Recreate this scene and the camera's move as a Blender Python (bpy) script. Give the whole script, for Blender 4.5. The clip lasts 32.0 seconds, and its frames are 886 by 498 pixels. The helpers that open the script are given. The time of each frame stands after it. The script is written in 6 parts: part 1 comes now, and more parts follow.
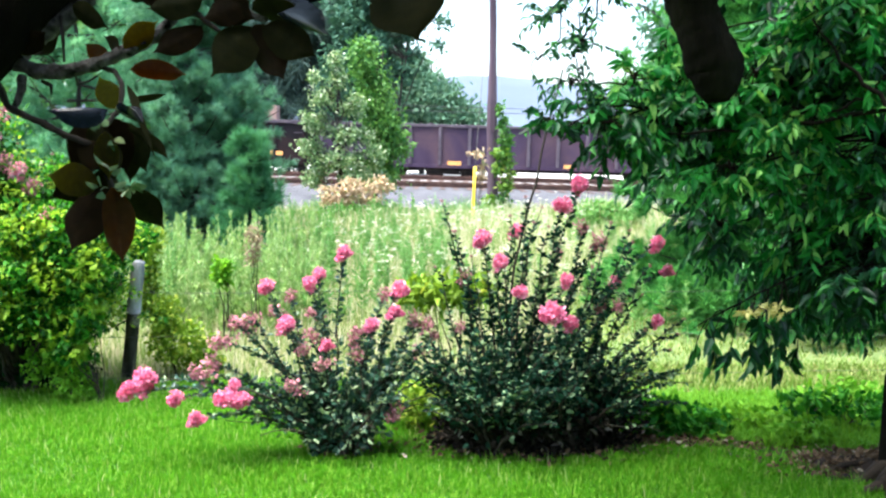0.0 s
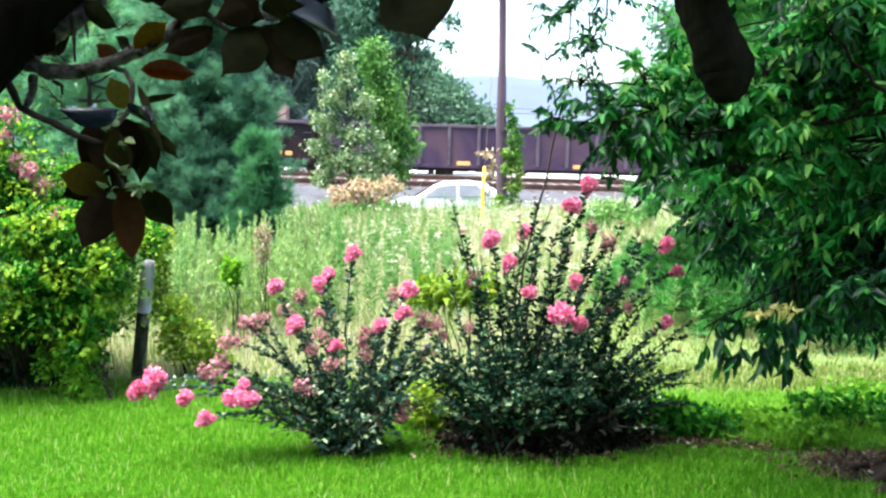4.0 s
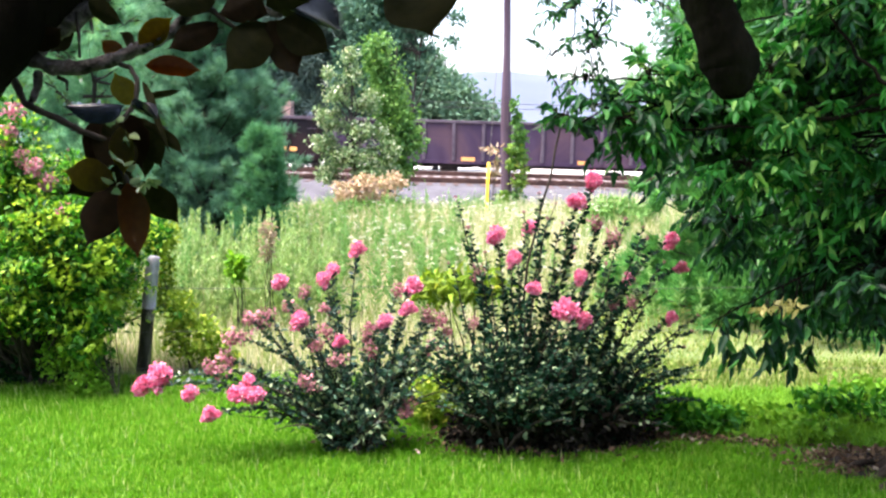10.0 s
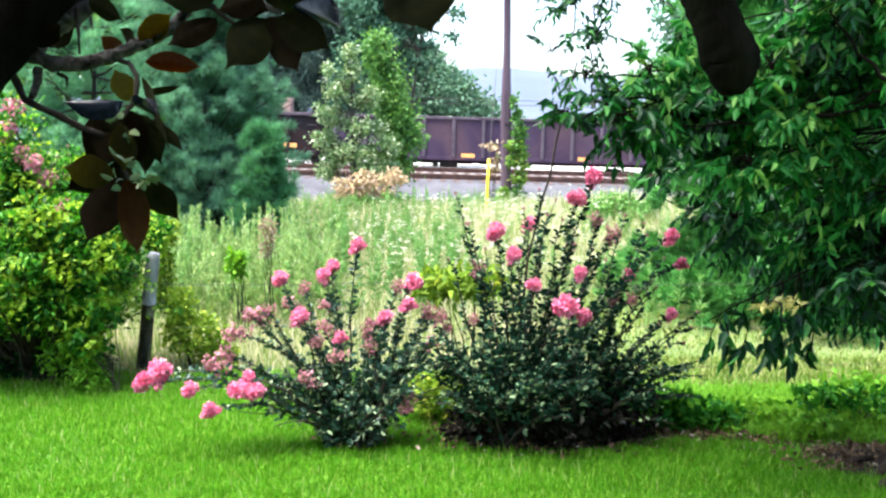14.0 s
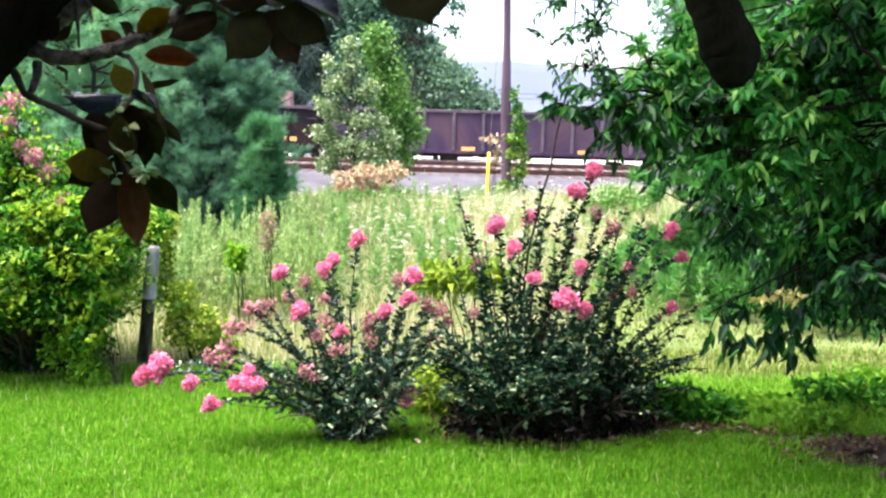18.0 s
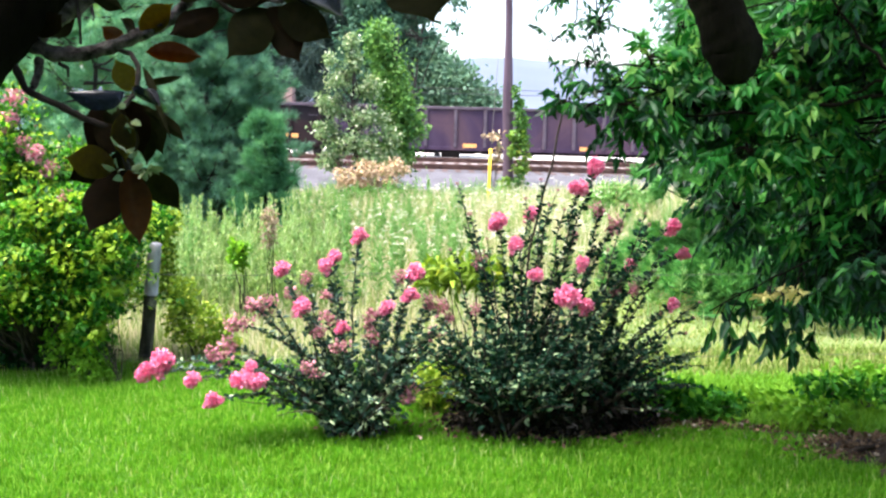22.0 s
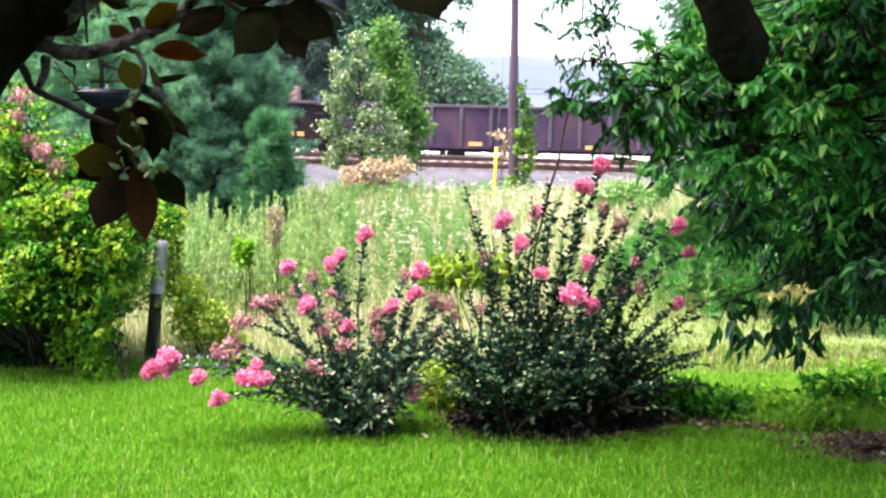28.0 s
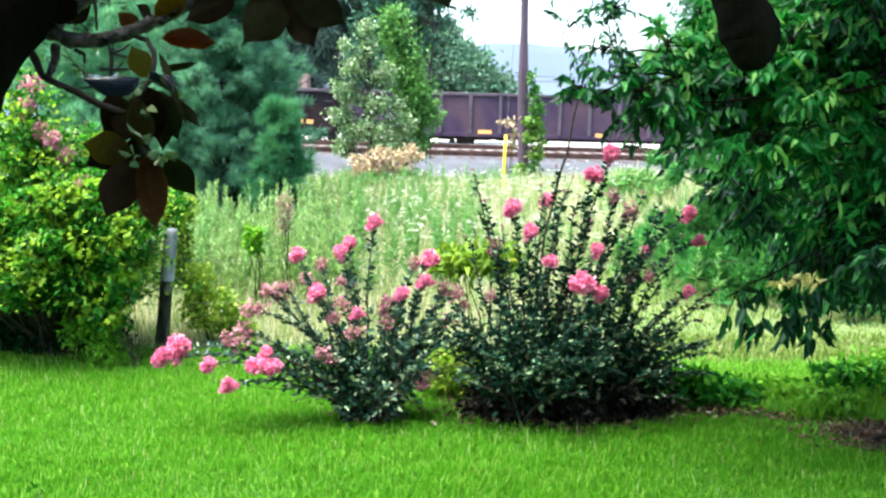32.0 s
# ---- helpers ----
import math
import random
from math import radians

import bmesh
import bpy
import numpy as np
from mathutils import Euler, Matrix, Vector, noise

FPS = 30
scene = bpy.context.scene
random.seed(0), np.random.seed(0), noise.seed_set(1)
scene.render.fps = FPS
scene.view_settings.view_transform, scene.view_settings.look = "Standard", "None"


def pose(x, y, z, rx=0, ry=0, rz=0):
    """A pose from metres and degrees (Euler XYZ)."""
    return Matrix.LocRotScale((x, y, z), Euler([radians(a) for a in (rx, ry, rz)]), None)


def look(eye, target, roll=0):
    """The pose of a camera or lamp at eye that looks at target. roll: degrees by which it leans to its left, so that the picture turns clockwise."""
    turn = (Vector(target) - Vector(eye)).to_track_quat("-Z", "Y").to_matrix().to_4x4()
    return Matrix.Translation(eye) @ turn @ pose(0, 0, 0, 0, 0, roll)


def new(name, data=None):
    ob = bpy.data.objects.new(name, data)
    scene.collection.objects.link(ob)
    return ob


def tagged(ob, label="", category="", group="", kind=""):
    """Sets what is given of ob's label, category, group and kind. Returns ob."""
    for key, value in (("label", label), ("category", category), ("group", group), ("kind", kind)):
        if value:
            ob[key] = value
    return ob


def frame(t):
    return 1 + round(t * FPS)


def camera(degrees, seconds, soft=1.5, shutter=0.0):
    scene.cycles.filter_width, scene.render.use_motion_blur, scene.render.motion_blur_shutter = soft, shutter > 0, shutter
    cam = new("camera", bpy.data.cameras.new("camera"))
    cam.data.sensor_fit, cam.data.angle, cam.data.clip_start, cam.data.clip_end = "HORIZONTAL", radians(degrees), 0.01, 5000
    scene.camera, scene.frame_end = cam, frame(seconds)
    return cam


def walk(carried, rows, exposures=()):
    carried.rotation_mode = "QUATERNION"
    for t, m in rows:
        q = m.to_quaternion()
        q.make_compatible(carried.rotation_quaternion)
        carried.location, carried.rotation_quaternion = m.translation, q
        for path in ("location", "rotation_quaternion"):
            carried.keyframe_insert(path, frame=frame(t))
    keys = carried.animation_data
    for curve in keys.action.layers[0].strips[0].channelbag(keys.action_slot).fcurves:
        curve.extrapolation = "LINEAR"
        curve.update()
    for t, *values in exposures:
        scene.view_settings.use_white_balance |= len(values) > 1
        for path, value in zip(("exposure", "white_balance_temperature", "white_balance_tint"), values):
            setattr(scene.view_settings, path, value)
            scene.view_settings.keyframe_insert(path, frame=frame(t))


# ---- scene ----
# Camera: it stands in one place and only turns a little.
EYE = (0.0, 0.0, 2.2)
cam = camera(50, 32.0, soft=2.4)
PATH = (
    (0, 83.783, 0.042, -0.826), (0.5, 83.781, 0.030, -0.810), (1, 83.781, 0.019, -0.771), (1.5, 83.787, 0.022, -0.699), (2, 83.790, 0.028, -0.607),
    (2.5, 83.789, 0.030, -0.512), (3, 83.789, 0.024, -0.425), (3.5, 83.788, 0.010, -0.346), (5.5, 83.796, 0.015, -0.100), (6, 83.807, 0.021, -0.085),
    (6.5, 83.812, 0.012, -0.067), (7, 83.805, -0.011, -0.050), (7.5, 83.799, -0.019, -0.032), (8, 83.784, -0.008, -0.013),
    (8.5, 83.742, 0.003, -0.001), (9, 83.685, 0.011, -0.000), (9.5, 83.616, 0.018, -0.000), (10, 83.541, 0.014, 0.000), (10.5, 83.474, 0.023, 0.001),
    (11, 83.414, 0.049, 0.000), (11.5, 83.362, 0.056, 0.001), (12, 83.326, 0.048, 0.001), (12.5, 83.314, 0.045, 0.001), (13, 83.317, 0.035, 0.001),
    (13.5, 83.322, 0.016, 0.000), (14, 83.324, 0.008, -0.001), (14.5, 83.326, 0.005, 0.002), (16.5, 83.129, 0.060, 0.001),
    (17, 83.052, 0.064, 0.002), (17.5, 82.987, 0.065, 0.002), (18, 82.928, 0.076, 0.002), (18.5, 82.870, 0.085, 0.002), (19, 82.817, 0.079, 0.002),
    (19.5, 82.774, 0.072, 0.003), (20, 82.746, 0.069, 0.003), (20.5, 82.734, 0.064, 0.003), (21, 82.734, 0.061, 0.017), (21.5, 82.735, 0.057, 0.058),
    (22, 82.734, 0.055, 0.105), (22.5, 82.732, 0.060, 0.148), (23, 82.728, 0.058, 0.189), (23.5, 82.721, 0.056, 0.228), (24, 82.710, 0.067, 0.268),
    (24.5, 82.699, 0.066, 0.305), (25, 82.691, 0.053, 0.330), (25.5, 82.692, 0.044, 0.351), (27.5, 82.660, 0.094, 0.360), (28, 82.634, 0.061, 0.441),
    (28.5, 82.571, 0.035, 0.558), (29, 82.476, 0.019, 0.697), (29.5, 82.376, 0.019, 0.833), (30, 82.277, 0.024, 0.941), (30.5, 82.173, 0.023, 1.000),
    (31, 82.073, 0.027, 1.017), (31.5, 81.985, 0.042, 1.013), (32, 81.916, 0.061, 1.001),
)

# How far the picture leans to cyan-green from time to time, as its camera sets the white balance.
LEAN = ((0, 0.62), (1, 0.64), (2, 0.54), (3, 0.54), (6, 0.6), (7, 0.33), (8, 0.0), (11, 0.02), (13.6, 0.06), (14, 0.45), (14.5, 0.1), (17, 0.04),
        (20.5, 0.02), (21, 0.45), (22, 0.22), (23, 0.05), (25, 0.0), (28.5, 0.0), (29, 0.36), (30, 0.0), (31, 0.0), (31.5, 0.3), (32, 0.75))
walk(cam, [(t, pose(*EYE, rx, ry, rz)) for t, rx, ry, rz in PATH], exposures=[(t, 2.55, 6560 - 740 * k, 20 - 25 * k) for t, k in LEAN])

# World and sun: white hazy summer sky, a veiled sun high on the left.
SUN = Vector((-0.28, -0.05, 1.0)).normalized()
world = bpy.data.worlds.new("sky")
scene.world = world
world.use_nodes = True
wn = world.node_tree.nodes
sky = wn.new("ShaderNodeTexSky")
sky.sky_type = "NISHITA"
sky.sun_disc = False
sky.sun_elevation = math.asin(SUN.z)
sky.sun_rotation = math.atan2(SUN.x, SUN.y)
sky.air_density, sky.dust_density, sky.ozone_density = 1.0, 4.0, 1.0
wn["Background"].inputs["Strength"].default_value = 0.14
world.node_tree.links.new(sky.outputs[0], wn["Background"].inputs["Color"])
lamp = bpy.data.lights.new("sun", "SUN")
lamp.energy, lamp.angle, lamp.color = 3.0, radians(45), (1.0, 0.95, 0.86)
sun = new("sun", lamp)
sun.matrix_world = look(SUN * 50, (0, 0, 0))


# ---- materials ----
def mat(name):
    m = bpy.data.materials.new(name)
    m.use_nodes = True
    nt = m.node_tree
    return m, nt, nt.nodes["Principled BSDF"], nt.nodes["Material Output"]


def node(nt, kind, **inputs):
    n = nt.nodes.new(kind)
    for key, value in inputs.items():
        n.inputs[key].default_value = value
    return n


def mix_colour(nt, fac, a, b, blend="MIX"):
    """a, b: a colour or a socket; fac: a number or a socket."""
    n = nt.nodes.new("ShaderNodeMix")
    n.data_type, n.blend_type = "RGBA", blend
    for slot, value in ((0, fac), (6, a), (7, b)):
        if isinstance(value, bpy.types.NodeSocket):
            nt.links.new(value, n.inputs[slot])
        elif slot:
            n.inputs[slot].default_value = (*value, 1)
        else:
            n.inputs[slot].default_value = value
    return n.outputs[2]


def ramp(nt, fac, lo, hi):
    n = nt.nodes.new("ShaderNodeMapRange")
    n.inputs["From Min"].default_value, n.inputs["From Max"].default_value = lo, hi
    nt.links.new(fac, n.inputs["Value"])
    return n.outputs["Result"]


def noise_out(nt, scale, detail=4.0, distort=0.0, stretch=None):
    co = nt.nodes.new("ShaderNodeTexCoord").outputs["Object"]
    if stretch:
        mp = nt.nodes.new("ShaderNodeMapping")
        mp.inputs["Scale"].default_value = stretch
        nt.links.new(co, mp.inputs["Vector"])
        co = mp.outputs[0]
    n = node(nt, "ShaderNodeTexNoise", Scale=scale, Detail=detail, Distortion=distort)
    nt.links.new(co, n.inputs["Vector"])
    return n.outputs["Fac"]


def bump(nt, bsdf, height, strength, distance=0.01):
    b = node(nt, "ShaderNodeBump", Strength=strength, Distance=distance)
    nt.links.new(height, b.inputs["Height"])
    nt.links.new(b.outputs[0], bsdf.inputs["Normal"])


def leaf_material(name, dark, light, third=None, rough=0.5, through_light=0.3, patch=0.5, spec=0.5, share=0.15, tint=(1.0, 0.95, 0.35), young=0.0):
    """Leaves and petals: each leaf has its own tone, with larger patches over the plant and light that shines through;
    young sets the scale of sunlit patches painted into the colour.
    """
    m, nt, bsdf, out = mat(name)
    geo = nt.nodes.new("ShaderNodeNewGeometry")
    rnd = geo.outputs["Random Per Island"]
    c = mix_colour(nt, rnd, dark, light)
    patches = ramp(nt, noise_out(nt, patch * 3, 2), 0.35, 0.7)
    c = mix_colour(nt, patches, c, mix_colour(nt, 0.5, c, dark))
    if third:
        wn_ = nt.nodes.new("ShaderNodeTexWhiteNoise")
        wn_.noise_dimensions = "1D"
        nt.links.new(rnd, wn_.inputs["W"])
        gt = nt.nodes.new("ShaderNodeMath")
        gt.operation = "LESS_THAN"
        gt.inputs[1].default_value = share
        nt.links.new(wn_.outputs["Value"], gt.inputs[0])
        c = mix_colour(nt, gt.outputs[0], c, third)
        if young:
            # lime patches painted as if the sun caught whole groups of leaves
            sunlit_sprays = ramp(nt, noise_out(nt, young, 2), 0.51, 0.60)
            c = mix_colour(nt, sunlit_sprays, c, mix_colour(nt, 0.75, c, third))
    veins = noise_out(nt, 60, 2)
    c = mix_colour(nt, ramp(nt, veins, 0.3, 0.7), c, mix_colour(nt, 0.2, c, (0, 0, 0)))
    nt.links.new(c, bsdf.inputs["Base Color"])
    bsdf.inputs["Roughness"].default_value = rough
    bsdf.inputs["Specular IOR Level"].default_value = spec
    tr = nt.nodes.new("ShaderNodeBsdfTranslucent")
    nt.links.new(mix_colour(nt, 0.5, c, mix_colour(nt, 1.0, c, tint, "MULTIPLY")), tr.inputs["Color"])
    mx = nt.nodes.new("ShaderNodeMixShader")
    mx.inputs[0].default_value = through_light
    nt.links.new(bsdf.outputs[0], mx.inputs[1])
    nt.links.new(tr.outputs[0], mx.inputs[2])
    nt.links.new(mx.outputs[0], out.inputs["Surface"])
    return m


def rough_material(name, dark, light, scale, rough=0.85, fine=40.0, bump_strength=0.5, metal=0.0, stretch=None, stain=None, per_thing=0.0, depth=0.01, spec=0.15):
    """Bark, wood, soil, stone, painted steel: two scales of tone, stains, and relief."""
    m, nt, bsdf, out = mat(name)
    big = noise_out(nt, scale, 5, 0.4, stretch)
    small = noise_out(nt, fine, 6, 0.2, stretch)
    c = mix_colour(nt, ramp(nt, big, 0.3, 0.7), dark, light)
    c = mix_colour(nt, ramp(nt, small, 0.25, 0.8), mix_colour(nt, 0.35, c, dark), c)
    if stain:
        c = mix_colour(nt, ramp(nt, noise_out(nt, scale * 0.37, 6, 1.5), 0.52, 0.68), c, stain)
    if per_thing:
        info = nt.nodes.new("ShaderNodeObjectInfo")
        c = mix_colour(nt, ramp(nt, info.outputs["Random"], 0.0, 1.0 / per_thing), c, mix_colour(nt, 0.7, c, light))
    nt.links.new(c, bsdf.inputs["Base Color"])
    bsdf.inputs["Roughness"].default_value = rough
    bsdf.inputs["Metallic"].default_value = metal
    bsdf.inputs["Specular IOR Level"].default_value = spec
    bump(nt, bsdf, small, bump_strength, depth)
    return m


M_LAWN = leaf_material("lawn_grass", (0.050, 0.19, 0.006), (0.110, 0.30, 0.010), (0.21, 0.38, 0.045), 0.6, 0.38, 0.25, 0.06, 0.12)
M_LONG = leaf_material("long_lawn_blade", (0.10, 0.27, 0.015), (0.24, 0.43, 0.06), (0.40, 0.46, 0.18), 0.6, 0.42, 0.25, 0.06, 0.12)
M_MEADOW = leaf_material("meadow_grass", (0.16, 0.26, 0.065), (0.38, 0.44, 0.20), (0.60, 0.55, 0.40), 0.7, 0.42, 0.12, 0.1, 0.42)
M_STRIP = leaf_material("short_field_grass", (0.085, 0.165, 0.020), (0.18, 0.26, 0.055), (0.29, 0.31, 0.12), 0.7, 0.36, 0.2, 0.1, 0.25)
M_WEED = leaf_material("weed_leaf", (0.10, 0.25, 0.055), (0.26, 0.46, 0.15), None, 0.6, 0.37, 0.3, 0.15)
M_PALE_WEED = leaf_material("pale_weed_leaf", (0.22, 0.38, 0.11), (0.46, 0.62, 0.27), (0.56, 0.64, 0.36), 0.6, 0.42, 0.3, 0.12, 0.15)
M_UMBEL = leaf_material("white_umbel", (0.60, 0.62, 0.48), (0.82, 0.82, 0.74), None, 0.7, 0.3, 0.3)
# the pale third tone paints leaves that catch the light
M_SHRUB = leaf_material("shrub_leaf", (0.008, 0.036, 0.026), (0.045, 0.125, 0.070), (0.30, 0.40, 0.22), 0.45, 0.27, 0.8, 0.4, 0.20)
M_SHRUB_DARK = leaf_material("dark_shrub_leaf", (0.002, 0.013, 0.008), (0.024, 0.088, 0.047), (0.27, 0.38, 0.20), 0.6, 0.24, 0.8, 0.10, 0.16)
M_PALE_PINK = leaf_material("pale_pink_petal", (0.74, 0.22, 0.33), (0.88, 0.44, 0.54), (0.80, 0.62, 0.58), 0.7, 0.25, 1.5, 0.1, 0.2, (1.0, 0.75, 0.85))
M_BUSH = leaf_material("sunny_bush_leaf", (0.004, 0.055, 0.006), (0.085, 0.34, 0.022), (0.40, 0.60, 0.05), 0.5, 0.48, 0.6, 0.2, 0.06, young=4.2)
M_PINK = leaf_material("pink_petal", (0.74, 0.14, 0.28), (0.87, 0.34, 0.50), (0.90, 0.50, 0.62), 0.75, 0.28, 1.5, 0.03, 0.14, (1.0, 0.7, 0.9))
M_FADED = leaf_material("faded_petal", (0.30, 0.11, 0.14), (0.60, 0.29, 0.33), (0.20, 0.20, 0.10), 0.8, 0.28, 1.5, 0.03, 0.25, (1.0, 0.8, 0.8))
M_PINE = leaf_material("pine_needle", (0.055, 0.18, 0.105), (0.21, 0.41, 0.255), None, 0.6, 0.32, 0.3, 0.12)
M_PINE_DARK = leaf_material("far_pine_needle", (0.035, 0.068, 0.06), (0.085, 0.135, 0.115), None, 0.6, 0.15, 0.1, 0.1)
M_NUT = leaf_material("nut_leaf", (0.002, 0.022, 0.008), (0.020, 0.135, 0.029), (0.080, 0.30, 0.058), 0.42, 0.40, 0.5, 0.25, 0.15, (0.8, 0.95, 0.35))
# lighter copy of the nut leaf, with the sun put into its colour
M_NUT_LIT = leaf_material("sunlit_nut_leaf", (0.010, 0.12, 0.018), (0.055, 0.31, 0.045), (0.22, 0.47, 0.10), 0.45, 0.44, 0.5, 0.15, 0.2, (0.85, 0.95, 0.35))
M_BIRCH = leaf_material("sapling_leaf", (0.10, 0.20, 0.075), (0.31, 0.42, 0.21), (0.56, 0.62, 0.44), 0.5, 0.33, 0.4, 0.25, 0.15)
M_VINE_TREE = leaf_material("vine_tree_leaf", (0.04, 0.15, 0.03), (0.21, 0.40, 0.085), None, 0.5, 0.33, 0.4, 0.2)
M_FAR_DARK = leaf_material("far_dark_leaf", (0.03, 0.09, 0.06), (0.09, 0.18, 0.115), None, 0.7, 0.25, 0.08, 0.1)
M_VINE = leaf_material("vine_leaf", (0.07, 0.19, 0.025), (0.27, 0.42, 0.07), (0.36, 0.44, 0.09), 0.5, 0.35, 0.4, 0.3, 0.12)
M_PINE_SUN = leaf_material("sunny_pine_needle", (0.08, 0.27, 0.15), (0.30, 0.56, 0.32), None, 0.6, 0.34, 0.5, 0.12)
M_PINE_GREEN = leaf_material("green_pine_needle", (0.032, 0.165, 0.036), (0.14, 0.39, 0.085), None, 0.6, 0.36, 0.5, 0.1)
M_PINE_YOUNG = leaf_material("young_pine_needle", (0.035, 0.16, 0.065), (0.15, 0.37, 0.17), None, 0.6, 0.34, 0.5, 0.1)
M_BED = leaf_material("bed_weed_leaf", (0.07, 0.23, 0.010), (0.22, 0.44, 0.03), None, 0.55, 0.38, 0.6, 0.12)
M_GREEN = leaf_material("lush_weed_leaf", (0.008, 0.075, 0.006), (0.07, 0.28, 0.016), (0.18, 0.42, 0.03), 0.6, 0.36, 0.6, 0.1, 0.12)
M_RUSTY = leaf_material("rusty_weed", (0.28, 0.22, 0.15), (0.46, 0.38, 0.28), None, 0.7, 0.35, 1.0, 0.1)
# pale flecks over dark tone paint the branch's sky-lit spots
M_BRANCH = rough_material("pale_grey_bark", (0.006, 0.005, 0.005), (0.19, 0.17, 0.165), 40, 0.85, 90, 1.0)
# grey-green lifted to carry the haze of distance
M_FAR = leaf_material("far_tree_leaf", (0.065, 0.155, 0.095), (0.15, 0.26, 0.17), None, 0.7, 0.25, 0.08, 0.1)
M_TAN = leaf_material("dry_leaf", (0.40, 0.28, 0.18), (0.66, 0.52, 0.38), (0.40, 0.44, 0.20), 0.8, 0.25, 1.0, 0.1, 0.08)
M_LITTER = leaf_material("leaf_litter", (0.045, 0.028, 0.016), (0.24, 0.16, 0.09), (0.36, 0.30, 0.22), 0.9, 0.1, 1.0, 0.1, 0.08)
# dead leaves darkened to hold the shade under the shrubs
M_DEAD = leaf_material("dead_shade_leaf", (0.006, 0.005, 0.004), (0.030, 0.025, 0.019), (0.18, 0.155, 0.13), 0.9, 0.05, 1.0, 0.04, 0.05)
M_LIME = leaf_material("lime_leaf", (0.09, 0.28, 0.014), (0.24, 0.47, 0.03), None, 0.5, 0.44, 1.0, 0.15)
M_BARK = rough_material("grey_bark", (0.014, 0.012, 0.011), (0.08, 0.068, 0.06), 6, 0.9, 60, 0.8, stretch=(1, 1, 0.35))
# bark set near black: the deep shade under the crowns is in its colour
M_BARK_SHADE = rough_material("shaded_bark", (0.003, 0.0028, 0.002), (0.014, 0.012, 0.008), 6, 0.98, 50, 0.9, stretch=(1, 1, 0.35), spec=0.02)
M_DRY_YELLOW = leaf_material("yellowed_leaf", (0.42, 0.38, 0.12), (0.68, 0.62, 0.26), None, 0.8, 0.35, 1.0, 0.05)
M_OLIVE = leaf_material("olive_scrub_leaf", (0.09, 0.19, 0.014), (0.30, 0.44, 0.04), (0.42, 0.50, 0.07), 0.5, 0.42, 0.8, 0.15, 0.12)
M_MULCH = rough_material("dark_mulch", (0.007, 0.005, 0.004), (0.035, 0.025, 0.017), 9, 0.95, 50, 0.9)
M_HOLLOW_SHADE = leaf_material("hollow_shade_leaf", (0.003, 0.016, 0.005), (0.012, 0.050, 0.012), None, 0.8, 0.15, 1.0, 0.04)
M_ROOT = rough_material("mossy_root_bark", (0.012, 0.009, 0.006), (0.055, 0.040, 0.026), 9, 0.95, 60, 0.9)
M_STEM = rough_material("shrub_stem", (0.014, 0.012, 0.009), (0.06, 0.048, 0.034), 12, 0.8, 80, 0.4)
# two tones of one post: sunlit top wood and shaded, mossy lower wood
M_POST = rough_material("sunlit_weathered_post", (0.10, 0.10, 0.10), (0.42, 0.42, 0.44), 7, 0.9, 60, 0.7, stretch=(1, 1, 0.3))
M_POST_DARK = rough_material("shaded_mossy_post", (0.009, 0.008, 0.006), (0.075, 0.068, 0.050), 9, 0.95, 60, 0.8, stretch=(1, 1, 0.4), stain=(0.18, 0.18, 0.12))
M_POLE = rough_material("creosoted_pole", (0.065, 0.042, 0.060), (0.15, 0.105, 0.135), 2, 0.85, 30, 0.5, stretch=(1, 1, 0.1))
M_SOIL = rough_material("soil", (0.035, 0.09, 0.012), (0.07, 0.15, 0.025), 1.5, 0.95, 30, 0.6)
M_FIELD = rough_material("field_ground", (0.06, 0.095, 0.03), (0.15, 0.18, 0.07), 0.4, 0.95, 12, 0.6)
M_GRAVEL = rough_material("pale_gravel", (0.045, 0.045, 0.052), (0.10, 0.098, 0.11), 0.8, 0.95, 14, 0.9, depth=0.04)
M_BALLAST = rough_material("track_ballast", (0.10, 0.088, 0.088), (0.24, 0.21, 0.21), 1.2, 0.95, 18, 0.9, depth=0.04)
M_YARD = rough_material("pale_yard_gravel", (0.27, 0.26, 0.245), (0.44, 0.42, 0.39), 0.5, 0.95, 14, 0.6, depth=0.03)
M_ROAD = rough_material("asphalt", (0.05, 0.05, 0.052), (0.09, 0.09, 0.092), 1.0, 0.85, 60, 0.4)
M_RAIL = rough_material("rusty_rail", (0.06, 0.035, 0.03), (0.16, 0.09, 0.07), 3, 0.6, 40, 0.3, metal=0.5)
M_TIE = rough_material("wooden_tie", (0.03, 0.02, 0.018), (0.09, 0.06, 0.055), 3, 0.9, 30, 0.6, per_thing=1.0)
M_CAR_SIDE = rough_material("rail_car_paint", (0.038, 0.022, 0.046), (0.072, 0.048, 0.080), 0.7, 0.65, 8, 0.25, stain=(0.088, 0.052, 0.066), stretch=(1, 1, 0.4))
M_CAR_DARK = rough_material("dark_rail_car_paint", (0.006, 0.005, 0.007), (0.016, 0.012, 0.015), 0.7, 0.75, 8, 0.25, stain=(0.03, 0.016, 0.015))
M_CHORD = rough_material("worn_steel_edge", (0.06, 0.046, 0.060), (0.13, 0.105, 0.125), 1.5, 0.6, 20, 0.3)
M_TRUCK = rough_material("greasy_iron", (0.012, 0.011, 0.011), (0.04, 0.035, 0.032), 3, 0.6, 30, 0.4, metal=0.4)
M_YELLOW = rough_material("yellow_plastic", (0.62, 0.42, 0.02), (0.80, 0.60, 0.06), 4, 0.45, 50, 0.1)
M_AMBER = rough_material("amber_reflector", (0.80, 0.34, 0.10), (0.92, 0.48, 0.18), 8, 0.35, 60, 0.1)
